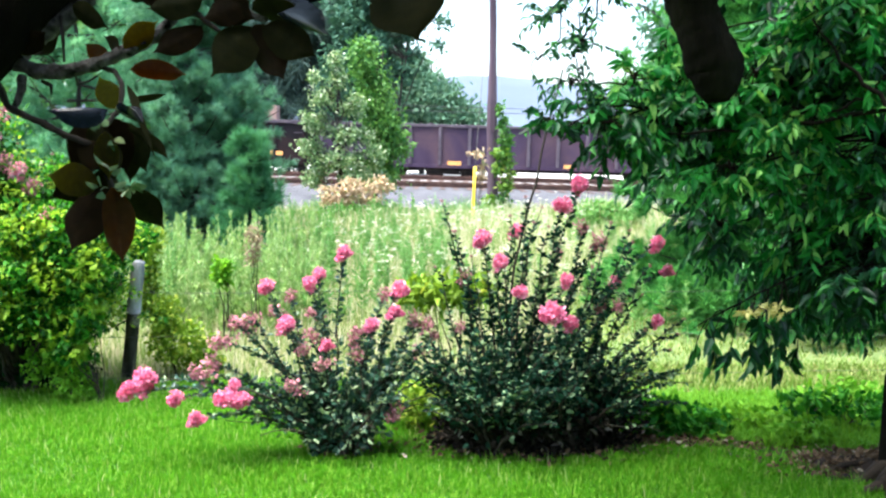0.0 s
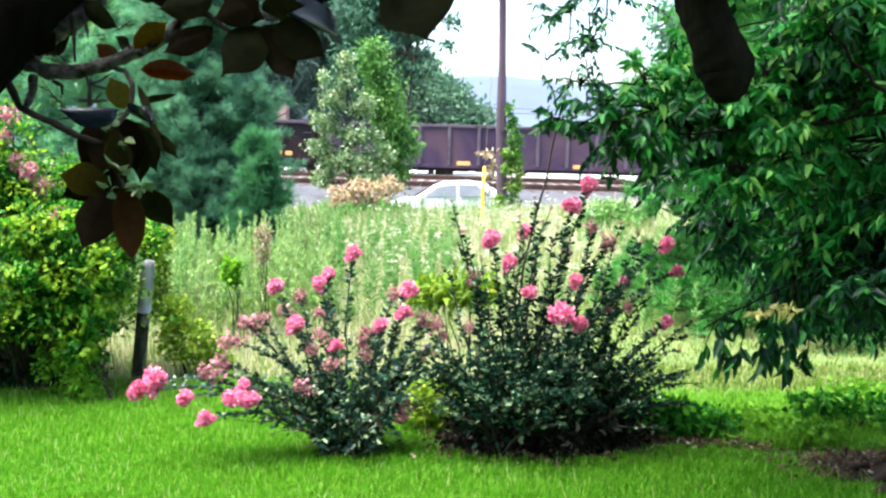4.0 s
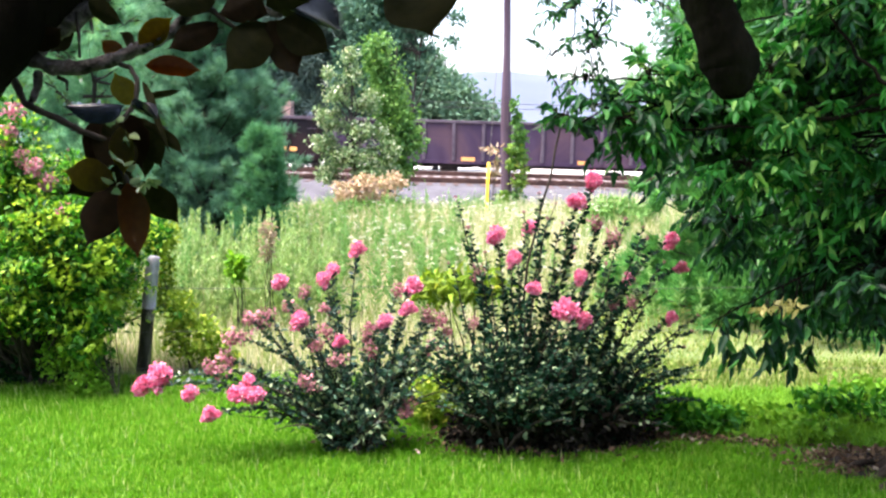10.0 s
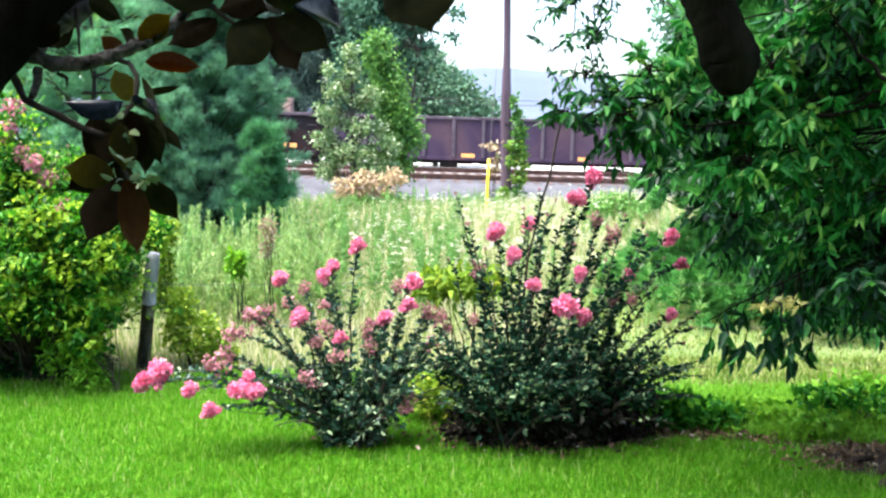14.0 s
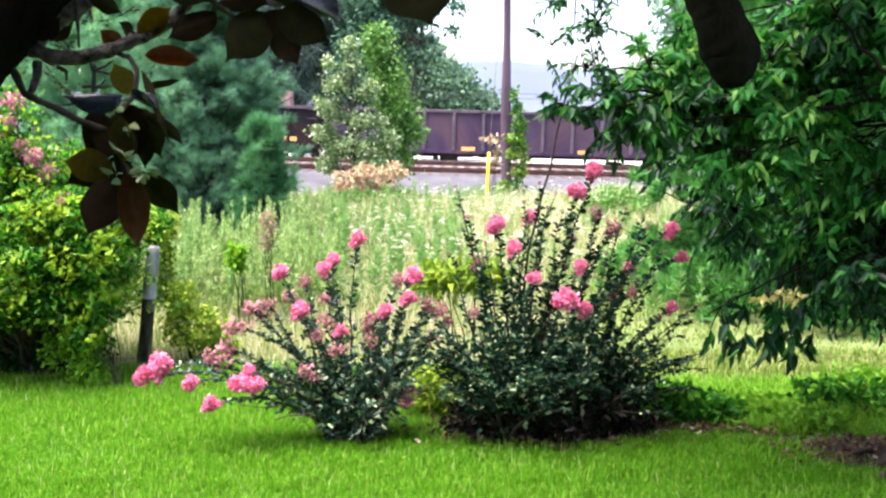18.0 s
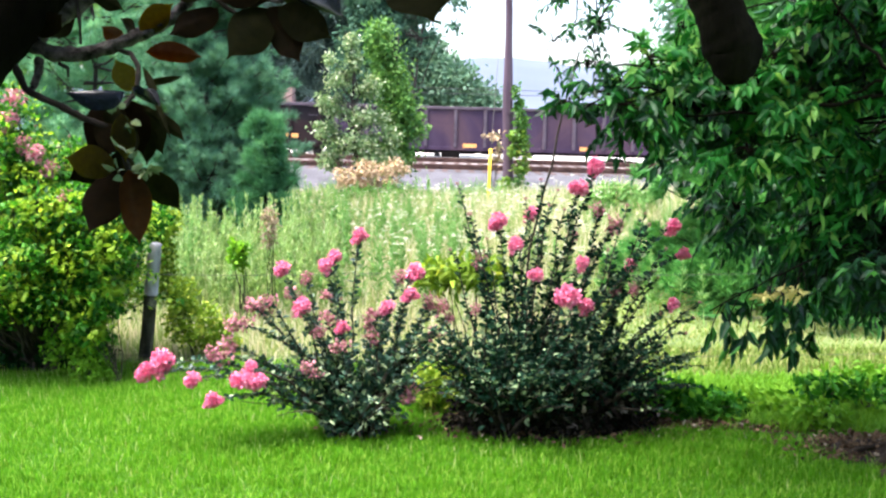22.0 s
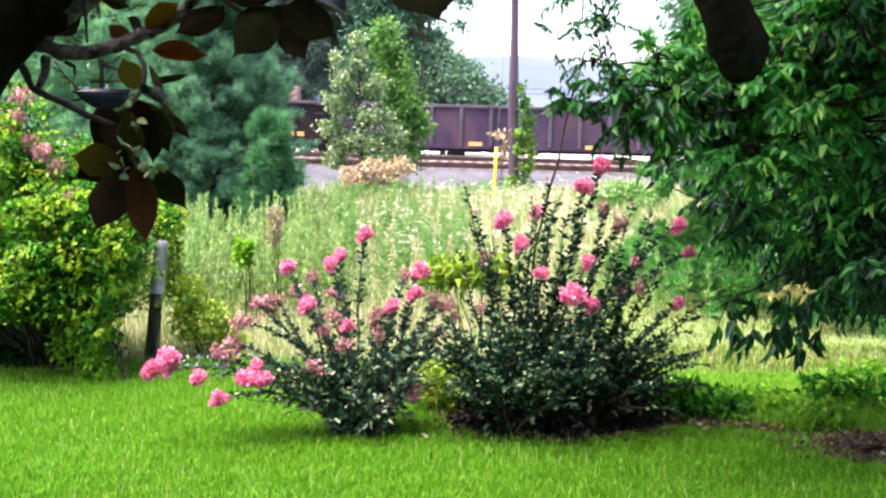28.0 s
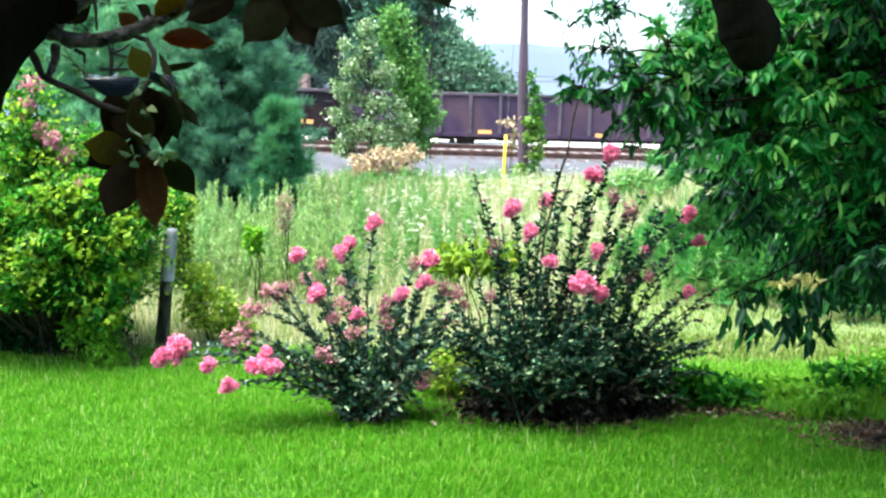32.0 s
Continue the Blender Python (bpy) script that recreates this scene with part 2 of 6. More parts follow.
M_RUSTBLOCK = rough_material("reddish_timber", (0.26, 0.16, 0.14), (0.44, 0.28, 0.25), 2, 0.85, 20, 0.5)
M_WIRE = rough_material("dull_wire", (0.05, 0.05, 0.045), (0.12, 0.11, 0.10), 10, 0.6, 60, 0.1, metal=0.3)
M_CABLE = rough_material("black_cable", (0.03, 0.03, 0.035), (0.06, 0.06, 0.07), 1, 0.7, 20, 0.1)
# the haze is put into the hill's pale blue tone
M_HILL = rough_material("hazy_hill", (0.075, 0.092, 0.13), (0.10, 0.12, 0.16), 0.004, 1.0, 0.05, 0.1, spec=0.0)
M_CARPAINT = rough_material("white_car_paint", (0.74, 0.74, 0.72), (0.82, 0.82, 0.80), 0.6, 0.25, 90, 0.02, spec=0.5)
M_TYRE = rough_material("tyre_rubber", (0.012, 0.012, 0.012), (0.03, 0.03, 0.03), 8, 0.8, 60, 0.3)
M_RIM = rough_material("alloy_rim", (0.35, 0.35, 0.36), (0.55, 0.55, 0.56), 6, 0.35, 60, 0.05, metal=0.8)
# base colour raised to a grey that stands for reflected sky
M_SKYGLASS = rough_material("sky_grey_window", (0.10, 0.105, 0.11), (0.15, 0.155, 0.16), 2, 0.06, 60, 0.0, spec=1.0)
M_MAGNOLIA, _nt, _b, _o = mat("magnolia_leaf")
M_MAG_TOP = leaf_material("glossy_magnolia_leaf", (0.004, 0.008, 0.014), (0.008, 0.014, 0.024), None, 0.2, 0.02, 4.0, 0.42)


def finish_magnolia(nt, bsdf, glow_a, glow_b, share):
    """Leathery leaf seen from below: olive to rusty felt, with daylight shining through."""
    info = nt.nodes.new("ShaderNodeObjectInfo")
    n1 = noise_out(nt, 5, 4)
    # felt tones darkened towards black for leaves seen against the light
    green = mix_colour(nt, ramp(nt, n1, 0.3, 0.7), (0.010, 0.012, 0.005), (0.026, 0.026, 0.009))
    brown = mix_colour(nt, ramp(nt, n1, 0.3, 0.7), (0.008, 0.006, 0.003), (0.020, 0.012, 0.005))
    pick = ramp(nt, info.outputs["Random"], 0.35, 0.7)
    nt.links.new(mix_colour(nt, pick, green, brown), bsdf.inputs["Base Color"])
    bsdf.inputs["Roughness"].default_value = 0.7
    bsdf.inputs["Specular IOR Level"].default_value = 0.06
    bump(nt, bsdf, noise_out(nt, 40, 3), 0.3, 0.004)
    tr = nt.nodes.new("ShaderNodeBsdfTranslucent")
    tint = mix_colour(nt, pick, glow_a, glow_b)
    nt.links.new(mix_colour(nt, ramp(nt, noise_out(nt, 9, 3), 0.3, 0.7), tint, mix_colour(nt, 0.25, tint, (0, 0, 0))), tr.inputs["Color"])
    mx = nt.nodes.new("ShaderNodeMixShader")
    mx.inputs[0].default_value = share
    nt.links.new(bsdf.outputs[0], mx.inputs[1])
    nt.links.new(tr.outputs[0], mx.inputs[2])
    nt.links.new(mx.outputs[0], nt.nodes["Material Output"].inputs["Surface"])


finish_magnolia(_nt, _b, (0.09, 0.085, 0.008), (0.085, 0.045, 0.01), 0.25)
M_MAG_AMBER, _nt, _b, _o = mat("amber_magnolia_leaf")
finish_magnolia(_nt, _b, (0.44, 0.38, 0.02), (0.42, 0.30, 0.02), 0.5)
M_MAG_RUST, _nt, _b, _o = mat("rusty_magnolia_leaf")
finish_magnolia(_nt, _b, (0.38, 0.13, 0.02), (0.38, 0.13, 0.02), 0.5)


# ---- mesh helpers ----
def empty(name, at=(0, 0, 0)):
    ob = new(name)
    ob.location = at
    return ob


def part(name, me, material, parent=None, label=""):
    """One mesh object; me is a bmesh or a mesh. Under a parent its vertices are in the parent's space."""
    if isinstance(me, bmesh.types.BMesh):
        bm, me = me, bpy.data.meshes.new(name)
        bm.to_mesh(me)
        bm.free()
    if material and not me.materials:
        me.materials.append(material)
    ob = new(name, me)
    if parent:
        ob.parent = parent
    if label:
        ob["label"] = label
    return ob


def raw_mesh(name, verts, faces, smooth=False):
    """A mesh from arrays: verts (n, 3); faces (m, 3) or (m, 4)."""
    verts, faces = np.asarray(verts, np.float32), np.asarray(faces, np.int32)
    me = bpy.data.meshes.new(name)
    me.vertices.add(len(verts))
    me.vertices.foreach_set("co", verts.ravel())
    k = faces.shape[1]
    me.loops.add(faces.size)
    me.loops.foreach_set("vertex_index", faces.ravel())
    me.polygons.add(len(faces))
    me.polygons.foreach_set("loop_start", np.arange(0, faces.size, k, dtype=np.int32))
    if smooth:
        me.polygons.foreach_set("use_smooth", np.ones(len(faces), bool))
    me.update(calc_edges=True)
    return me


def unit(v):
    return v / np.maximum(np.linalg.norm(v, axis=-1, keepdims=True), 1e-9)


OVAL = np.array([(0, 0, 0), (0.32, 0.5, 0.12), (0.74, 0.36, 0.08), (1, 0, -0.06), (0.74, -0.36, 0.08), (0.32, -0.5, 0.12)])
LANCE = np.array([(0, 0, 0), (0.28, 0.5, 0.10), (0.62, 0.36, 0.02), (1, 0, -0.2), (0.62, -0.36, 0.02), (0.28, -0.5, 0.10)])
FACES2 = np.array([(0, 1, 2, 3), (0, 3, 4, 5)])


def leaf_cloud(name, pos, axis, length, width, rng, shape=OVAL, flat=0.0):
    """Many leaves in one mesh: bases, directions, lengths; width is a share of the length; flat: how far they turn their faces up."""
    n = len(pos)
    axis = unit(axis)
    other = rng.normal(size=(n, 3))
    side = unit(np.cross(axis, other) * (1 - flat) + np.cross(np.broadcast_to((0, 0, 1.0), (n, 3)), axis) * flat * 2)
    up = np.cross(axis, side)
    length = np.broadcast_to(length, n)[:, None, None]
    t = shape[None]
    v = pos[:, None] + length * (axis[:, None] * t[..., 0:1] + side[:, None] * t[..., 1:2] * width + up[:, None] * t[..., 2:3])
    k = len(shape)
    f = (np.arange(n)[:, None, None] * k + FACES2[None]).reshape(-1, 4)
    return raw_mesh(name, v.reshape(-1, 3), f)


def blade_cloud(name, base, height, width, lean, rng):
    """Grass blades in one mesh, each bent and tapering to a tip (two faces)."""
    n = len(base)
    ang = rng.uniform(0, 2 * np.pi, n)
    d = np.stack([np.cos(ang), np.sin(ang), np.zeros(n)], 1)
    s = np.stack([-np.sin(ang), np.cos(ang), np.zeros(n)], 1)
    h, w, l = (np.broadcast_to(a, n)[:, None] for a in (height, width, lean))
    up = np.array([0, 0, 1.0])
    mid = base + up * h * 0.55 + d * h * l * 0.3
    tip = base + up * h * (1 - 0.3 * l) + d * h * l
    v = np.stack([base - s * w / 2, base + s * w / 2, mid + s * w * 0.4, mid - s * w * 0.4, tip + s * w * 0.06, tip - s * w * 0.06], 1)
    f = (np.arange(n)[:, None, None] * 6 + np.array([(0, 1, 2, 3), (3, 2, 4, 5)])[None]).reshape(-1, 4)
    return raw_mesh(name, v.reshape(-1, 3), f)


def needle_cloud(name, tips, axes, count, length, rng, width=0.012, spread=0.8):
    """Tufts of pine needles: thin folded slivers round each shoot."""
    n = len(tips) * count
    p = np.repeat(tips, count, 0) + rng.normal(size=(n, 3)) * length * 0.15
    a = unit(np.repeat(unit(axes), count, 0) + rng.normal(size=(n, 3)) * spread)
    s = unit(np.cross(a, rng.normal(size=(n, 3))))
    l = length * rng.uniform(0.7, 1.2, (n, 1))
    v = np.stack([p - s * width / 2, p + s * width / 2, p + a * l + s * width * 0.2, p + a * l - s * width * 0.2], 1)
    return raw_mesh(name, v.reshape(-1, 3), np.arange(n * 4).reshape(-1, 4))


def tube_arrays(points, radii, sides=7):
    pts = np.asarray(points, float)
    n = len(pts)
    radii = np.broadcast_to(radii, n)
    tan = unit(np.gradient(pts, axis=0))
    ref = np.array([0.31, 0.87, 0.12])
    a = unit(np.cross(tan, ref))
    b = np.cross(tan, a)
    ang = np.linspace(0, 2 * np.pi, sides, endpoint=False)
    ring = a[:, None] * np.cos(ang)[None, :, None] + b[:, None] * np.sin(ang)[None, :, None]
    v = (pts[:, None] + ring * radii[:, None, None]).reshape(-1, 3)
    i, j = np.meshgrid(np.arange(n - 1), np.arange(sides), indexing="ij")
    k = (j + 1) % sides
    f = np.stack([i * sides + j, i * sides + k, (i + 1) * sides + k, (i + 1) * sides + j], -1).reshape(-1, 4)
    caps = []
    for base in (0, (n - 1) * sides):
        for q in range(1, sides - 1, 2):
            caps.append((base, base + q, base + q + 1, base + (q + 2) % sides if q + 2 < sides else base + q + 1))
    caps = [c for c in caps if len(set(c)) == 4]
    return v, (np.vstack([f, np.array(caps, int)]) if caps else f)


def tube(name, points, radii, sides=7):
    v, f = tube_arrays(points, radii, sides)
    return raw_mesh(name, v, f, True)


def tubes(name, many, sides=5):
    """Several tubes in one mesh: a list of (points, radii)."""
    vs, fs, k = [], [], 0
    for pts, rad in many:
        v, f = tube_arrays(pts, rad, sides)
        vs.append(v)
        fs.append(f + k)
        k += len(v)
    return raw_mesh(name, np.vstack(vs), np.vstack(fs), True)


def roughen(me, amp, scale):
    """Push the surface in and out a little, as gnarled wood."""
    for v in me.vertices:
        v.co += v.normal * amp * noise.noise(v.co * scale)


def bow(a, b, rise=0.0, n=7, wob=0.0, rng=None):
    """A bowed line from a to b, lifted in the middle, with small wobbles."""
    a, b = np.asarray(a, float), np.asarray(b, float)
    t = np.linspace(0, 1, n)[:, None]
    p = a + (b - a) * t
    p[:, 2] += rise * 4 * (t * (1 - t))[:, 0]
    if wob:
        w = rng.normal(size=(n, 3)) * wob
        w[0] = w[-1] = 0
        p += w
    return p


def box_into(bm, centre, size, turn=None):
    m = Matrix.Translation(centre) @ (turn or Matrix()) @ Matrix.Diagonal((*size, 1))
    return bmesh.ops.create_cube(bm, size=1.0, matrix=m)["verts"]


def box(name, centre, size, material, parent=None, bevel=0.0, label="", turn=None):
    bm = bmesh.new()
    box_into(bm, centre, size, turn)
    if bevel:
        bmesh.ops.bevel(bm, geom=bm.edges[:], offset=bevel, segments=2, affect="EDGES", profile=0.5)
    return part(name, bm, material, parent, label)


def cylinder(name, centre, radius, depth, material, parent=None, axis="Y", sides=20, bevel=0.0, label=""):
    bm = bmesh.new()
    turn = {"X": pose(0, 0, 0, 0, 90, 0), "Y": pose(0, 0, 0, 90, 0, 0), "Z": Matrix()}[axis]
    bmesh.ops.create_cone(bm, cap_ends=True, segments=sides, radius1=radius, radius2=radius, depth=depth, matrix=Matrix.Translation(centre) @ turn)
    if bevel:
        bmesh.ops.bevel(bm, geom=[e for e in bm.edges if len(e.link_faces) == 2 and e.calc_face_angle() > 1], offset=bevel, segments=2, affect="EDGES", profile=0.5)
    return part(name, bm, material, parent, label)


# ---- the land ----
GRADE = 0.028
SLOPE = math.atan(GRADE)


def land(x, y):
    """Height of the ground: lawn, rough field, low road, railway bank that falls gently to the right, level country beyond."""
    x, y = np.asarray(x, float), np.asarray(y, float)
    z = np.interp(y, (-400, 8.6, 12, 24, 28, 29, 34, 35.4, 37.6, 38, 41, 41.6, 45, 46.2, 50, 52, 70, 3000), (0, 0, 0.02, -0.05, -0.30, -0.45, -0.45, -0.30, 0.42, 0.45, 0.45, 0.60, 0.60, -0.30, -0.30, 0.1, 0.0, 0.0))
    rough = np.clip((y - 8.6) / 2, 0, 1) * np.clip((27 - y) / 2, 0, 1)
    z = z + rough * (0.06 * np.sin(x * 1.3 + y * 0.7) + 0.05 * np.sin(x * 0.6 - y * 1.1))
    z = z - GRADE * np.clip(x, -120, 120) * np.interp(y, (35, 37.6, 62, 90), (0, 1, 1, 0))
    z = z + 0.30 * np.exp(-((x - 4.6) / 1.3) ** 2 - ((y - 22.5) / 1.6) ** 2)
    return z


def make_ground():
    xs = np.concatenate([np.linspace(-3000, -90, 12), np.linspace(-80, -16, 24), np.linspace(-15, 15, 101), np.linspace(16, 80, 24), np.linspace(90, 3000, 12)])
    ys = np.concatenate([np.linspace(-400, -12, 8), np.linspace(-10, 8.4, 20), np.linspace(8.6, 56, 160), np.linspace(60, 120, 12), np.linspace(160, 3000, 12)])
    gx, gy = np.meshgrid(xs, ys)
    v = np.stack([gx, gy, land(gx, gy)], -1).reshape(-1, 3)
    nx, ny = len(xs), len(ys)
    i, j = np.meshgrid(np.arange(ny - 1), np.arange(nx - 1), indexing="ij")
    f = np.stack([i * nx + j, i * nx + j + 1, (i + 1) * nx + j + 1, (i + 1) * nx + j], -1).reshape(-1, 4)
    me = raw_mesh("ground", v, f, True)
    for m in (M_SOIL, M_FIELD, M_GRAVEL, M_BALLAST, M_YARD):
        me.materials.append(m)
    mid = v[f].mean(1)[:, 1]
    slot = np.select([mid < 8.7, mid < 35, mid < 41.2, mid < 50.5, mid < 110], [0, 1, 2, 3, 4], 1)
    me.polygons.foreach_set("material_index", slot.astype(np.int32))
    return tagged(part("ground", me, None), "lawn soil, rough field and pale gravel railway bank", "ground", kind="structure")


make_ground()


def make_road():
    bm = bmesh.new()
    vs = [bm.verts.new(p) for p in ((-700, 29.1, -0.445), (700, 29.1, -0.445), (700, 33.9, -0.445), (-700, 33.9, -0.445))]
    bm.faces.new(vs)
    bmesh.ops.extrude_face_region(bm, geom=bm.faces[:])
    for v in bm.verts[4:]:
        v.co.z += 0.03
    bmesh.ops.recalc_face_normals(bm, faces=bm.faces[:])
    return tagged(part("road", bm, M_ROAD), "grey asphalt road below the railway bank", "road", kind="structure")


make_road()


def make_track(y, z, name, label):
    """Two rails on wooden ties; z is the height of the ballast."""
    t = empty(name, (0, y, z))
    t.rotation_euler.y = SLOPE
    tagged(t, label, "railway track", kind="structure")
    for dy in (-0.75, 0.75):
        bm = bmesh.new()
        box_into(bm, (0, dy, 0.195), (240, 0.07, 0.05))
        box_into(bm, (0, dy, 0.13), (240, 0.02, 0.08))
        box_into(bm, (0, dy, 0.075), (240, 0.14, 0.03))
        part("rail", bm, M_RAIL, t)
    tie = box("tie", (0, 0, 0), (0.23, 2.6, 0.16), M_TIE, t, 0.015)
    tie.location = (-19.8, 0, -0.078)
    for i in range(1, 72):
        c = new("tie", tie.data)
        c.parent = t
        c.location = (-19.8 + i * 0.55, random.uniform(-0.04, 0.04), -0.078 + random.uniform(-0.01, 0.006))
    bm = bmesh.new()
    for i in range(73, 220):
        for s in (-1, 1):
            box_into(bm, (s * (i * 0.55 - 20), 0, -0.078), (0.23, 2.6, 0.16))
    far = part("far_ties", bm, M_TIE, t)
    far["kind"] = "stuff"
    return t


make_track(39.4, 0.47, "near_track", "empty railway track with rusty rails on pale gravel")
make_track(43.3, 0.62, "middle_track", "empty railway track with rusty rails between gravel strips")
make_track(55.0, 0.06, "rear_track", "railway track behind the standing train, used by a passing one")
make_track(48.2, -0.30, "far_track", "railway track that carries the standing gondola cars")


# ---- train ----
def make_gondola(x0, length, paint, label, bays, y=48.2, rail=-0.08, h1=3.25, group="standing train", trucks=(2.1, 2.1)):
    """Open gondola car: ribbed steel sides, chord and sill, ends, floor, two trucks with wheels, couplers."""
    g = empty("gondola_car", (x0, y, rail - GRADE * x0))
    g.rotation_euler.y = SLOPE
    tagged(g, label, "rail car", group)
    h0, half = 1.27, 1.5
    for s in (-1, 1):
        side = box("side_panel", (length / 2, s * half, (h0 + h1) / 2), (length, 0.03, h1 - h0), paint, g, 0.004)
        box("top_chord", (length / 2, s * (half + 0.03), h1), (length + 0.06, 0.16, 0.14), M_CHORD, g, 0.02, "worn top edge")
        box("side_sill", (length / 2, s * (half + 0.02), h0 + 0.02), (length, 0.12, 0.18), paint, g, 0.015)
        for i in range(bays + 1):
            bm = bmesh.new()
            vs = box_into(bm, (0.1 + i * (length - 0.2) / bays, s * (half + 0.075), (h0 + h1) / 2), (0.16, 0.12, h1 - h0 - 0.16))
            bmesh.ops.bevel(bm, geom=bm.edges[:], offset=0.025, segments=2, affect="EDGES", profile=0.5)
            # posts coloured paler than the panel so that the ribs show in shade
            part("side_post", bm, M_CHORD if paint is M_CAR_SIDE else paint, side)
    for k, xe in enumerate((0.0, length)):
        end = box("end_panel", (xe, 0, (h0 + h1) / 2), (0.03, 2 * half, h1 - h0), paint, g, 0.004)
        for zz in (1.6, 2.2, 2.8):
            box("end_rib", (xe + (0.05 if k else -0.05), 0, zz), (0.08, 2 * half, 0.14), paint, end, 0.02)
        box("coupler", (xe + (0.4 if k else -0.4), 0, 0.75), (0.8, 0.22, 0.24), M_TRUCK, g, 0.03)
        for r in range(5):
            box("ladder_rung", (xe + (-0.35 if k else 0.35), -half - 0.16, h0 + 0.2 + r * 0.42), (0.42, 0.03, 0.03), M_CHORD, g)
    box("floor", (length / 2, 0, h0 + 0.02), (length - 0.1, 2 * half - 0.1, 0.1), paint, g)
    box("centre_sill", (length / 2, 0, 1.14), (length - 0.4, 0.5, 0.2), M_TRUCK, g, 0.02)
    for xt in (trucks[0], length - trucks[1]):
        truck = box("truck", (xt, 0, 0.74), (0.5, 2.0, 0.44), M_TRUCK, g, 0.03)
        for s in (-1, 1):
            bm = bmesh.new()
            box_into(bm, (xt, s * 1.02, 0.72), (1.5, 0.14, 0.16))
            box_into(bm, (xt, s * 1.02, 0.40), (0.9, 0.14, 0.14))
            for q in (-0.88, 0.88):
                box_into(bm, (xt + q, s * 1.02, 0.5), (0.34, 0.16, 0.34))
            part("side_frame", bm, M_TRUCK, truck)
        for q in (-0.88, 0.88):
            for s in (-1, 1):
                cylinder("wheel", (xt + q, s * 0.76, 0.44), 0.42, 0.13, M_TRUCK, truck, bevel=0.02)
            cylinder("axle", (xt + q, 0, 0.44), 0.08, 2.2, M_TRUCK, truck, sides=12)
    return g


main_car = make_gondola(-5.42, 16.1, M_CAR_SIDE, "standing open gondola car with ribbed purple-brown steel sides", 11)
box("reflector", (1.18 - main_car.location.x, -1.59, 1.45), (0.66, 0.02, 0.19), M_AMBER, main_car, 0.004, "orange reflective plate")
box("reflector", (12.24, -1.59, 1.42), (0.55, 0.02, 0.18), M_AMBER, main_car, 0.004, "orange reflective plate")
for bx, bw in ((-1.75, 0.9), (-0.85, 0.6), (1.05, 0.8), (2.0, 0.5), (4.0, 0.7)):
    box("brake_rigging", (bx - main_car.location.x, -1.2, 1.12), (bw, 0.3, 0.18), M_TRUCK, main_car, 0.03)
box("brake_rigging", (0.1 - main_car.location.x, -1.3, 1.13), (4.6, 0.1, 0.12), M_TRUCK, main_car, 0.03)
cylinder("air_tank", (0.25 - main_car.location.x, -1.1, 1.06), 0.22, 0.9, M_TRUCK, main_car, "X", 16, 0.04)
left_car = make_gondola(-5.30 - 15.0, 14.2, M_CAR_DARK, "standing open gondola car with very dark stained sides", 10)
box("reflector", (-7.48 - left_car.location.x, -1.59, 1.72), (0.6, 0.02, 0.20), M_AMBER, left_car, 0.004, "orange reflective plate")
make_gondola(-5.30 + 16.9, 14.2, M_CAR_DARK, "standing open gondola car behind the trees", 10)


# Another train of low cars passes on the rear track: its rearmost end and its speed
TAIL, TRAIN_SPEED = 64.8, 25.0
REAR_Y, REAR_RAIL = 55.0, 0.28
passing = [make_gondola(x0, x1 - x0 - 0.5, M_CAR_DARK, "passing low dark gondola car seen under the standing train", 10, REAR_Y, REAR_RAIL, 2.6, "passing train", (1.7, back))
           for x0, x1, back in ((-30.9, -15.65, 1.7), (-15.65, -0.4, 1.7), (-0.4, 14.85, 1.7), (14.85, 30.1, 1.7), (30.1, 45.1, 1.7), (45.1, TAIL, 3.7))]


def make_load():
    """Stack of reddish timber in the dark car, rising over its side."""
    t = empty("timber_stack", (-7.82, 47.6, 1.48))
    tagged(t, "stack of reddish squared timber in the dark car", "timber")
    for lay in range(12):
        for k in range(2):
            b = box("timber", (0, -0.25 + k * 0.5, 0.12 + lay * 0.225), (0.70, 0.47, 0.21), M_RUSTBLOCK, t, 0.012)
            b.rotation_euler.z = random.uniform(-0.03, 0.03)


make_load()


# ---- poles, wires, hill ----
def make_pole():
    x, y = 1.85, 28.0
    p = empty("utility_pole", (x, y, float(land(x, y))))
    tagged(p, "tall weathered brown wooden utility pole", "utility pole")
    pts = [(0.01 * math.sin(i), 0, -0.2 + i * 0.75) for i in range(13)]
    part("shaft", tube("shaft", pts, [0.155] * 5 + [0.15, 0.125] + [0.108] * 6, 14), M_POLE, p)
    box("crossarm", (0, -0.17, 8.2), (2.2, 0.1, 0.12), M_POLE, p, 0.01)
    for q in (-0.95, -0.4, 0.4, 0.95):
        cylinder("insulator", (q, -0.17, 8.34), 0.045, 0.16, M_CABLE, p, "Z", 10, 0.01)
    bm = bmesh.new()
    box_into(bm, (0.0, -0.16, 3.35), (0.13, 0.03, 0.9))
    part("splice_plate", bm, M_POLE, p)
    g = empty("guy_wire_guard", (1.11, 24.4, float(land(1.11, 24.4))))
    tagged(g, "yellow plastic guard on the anchor wire of the pole", "wire guard")
    part("guard", tube("guard", [(0, 0, 0), (0.03, 0.05, 1.0), (0.07, 0.11, 1.80)], 0.04, 10), M_YELLOW, g)
    top = Vector((x, y, 8.0)) - g.location
    part("anchor_wire", tube("anchor_wire", [(0, 0, -0.1), (0.07, 0.11, 1.80), tuple(top)], 0.008, 5), M_WIRE, g)


make_pole()


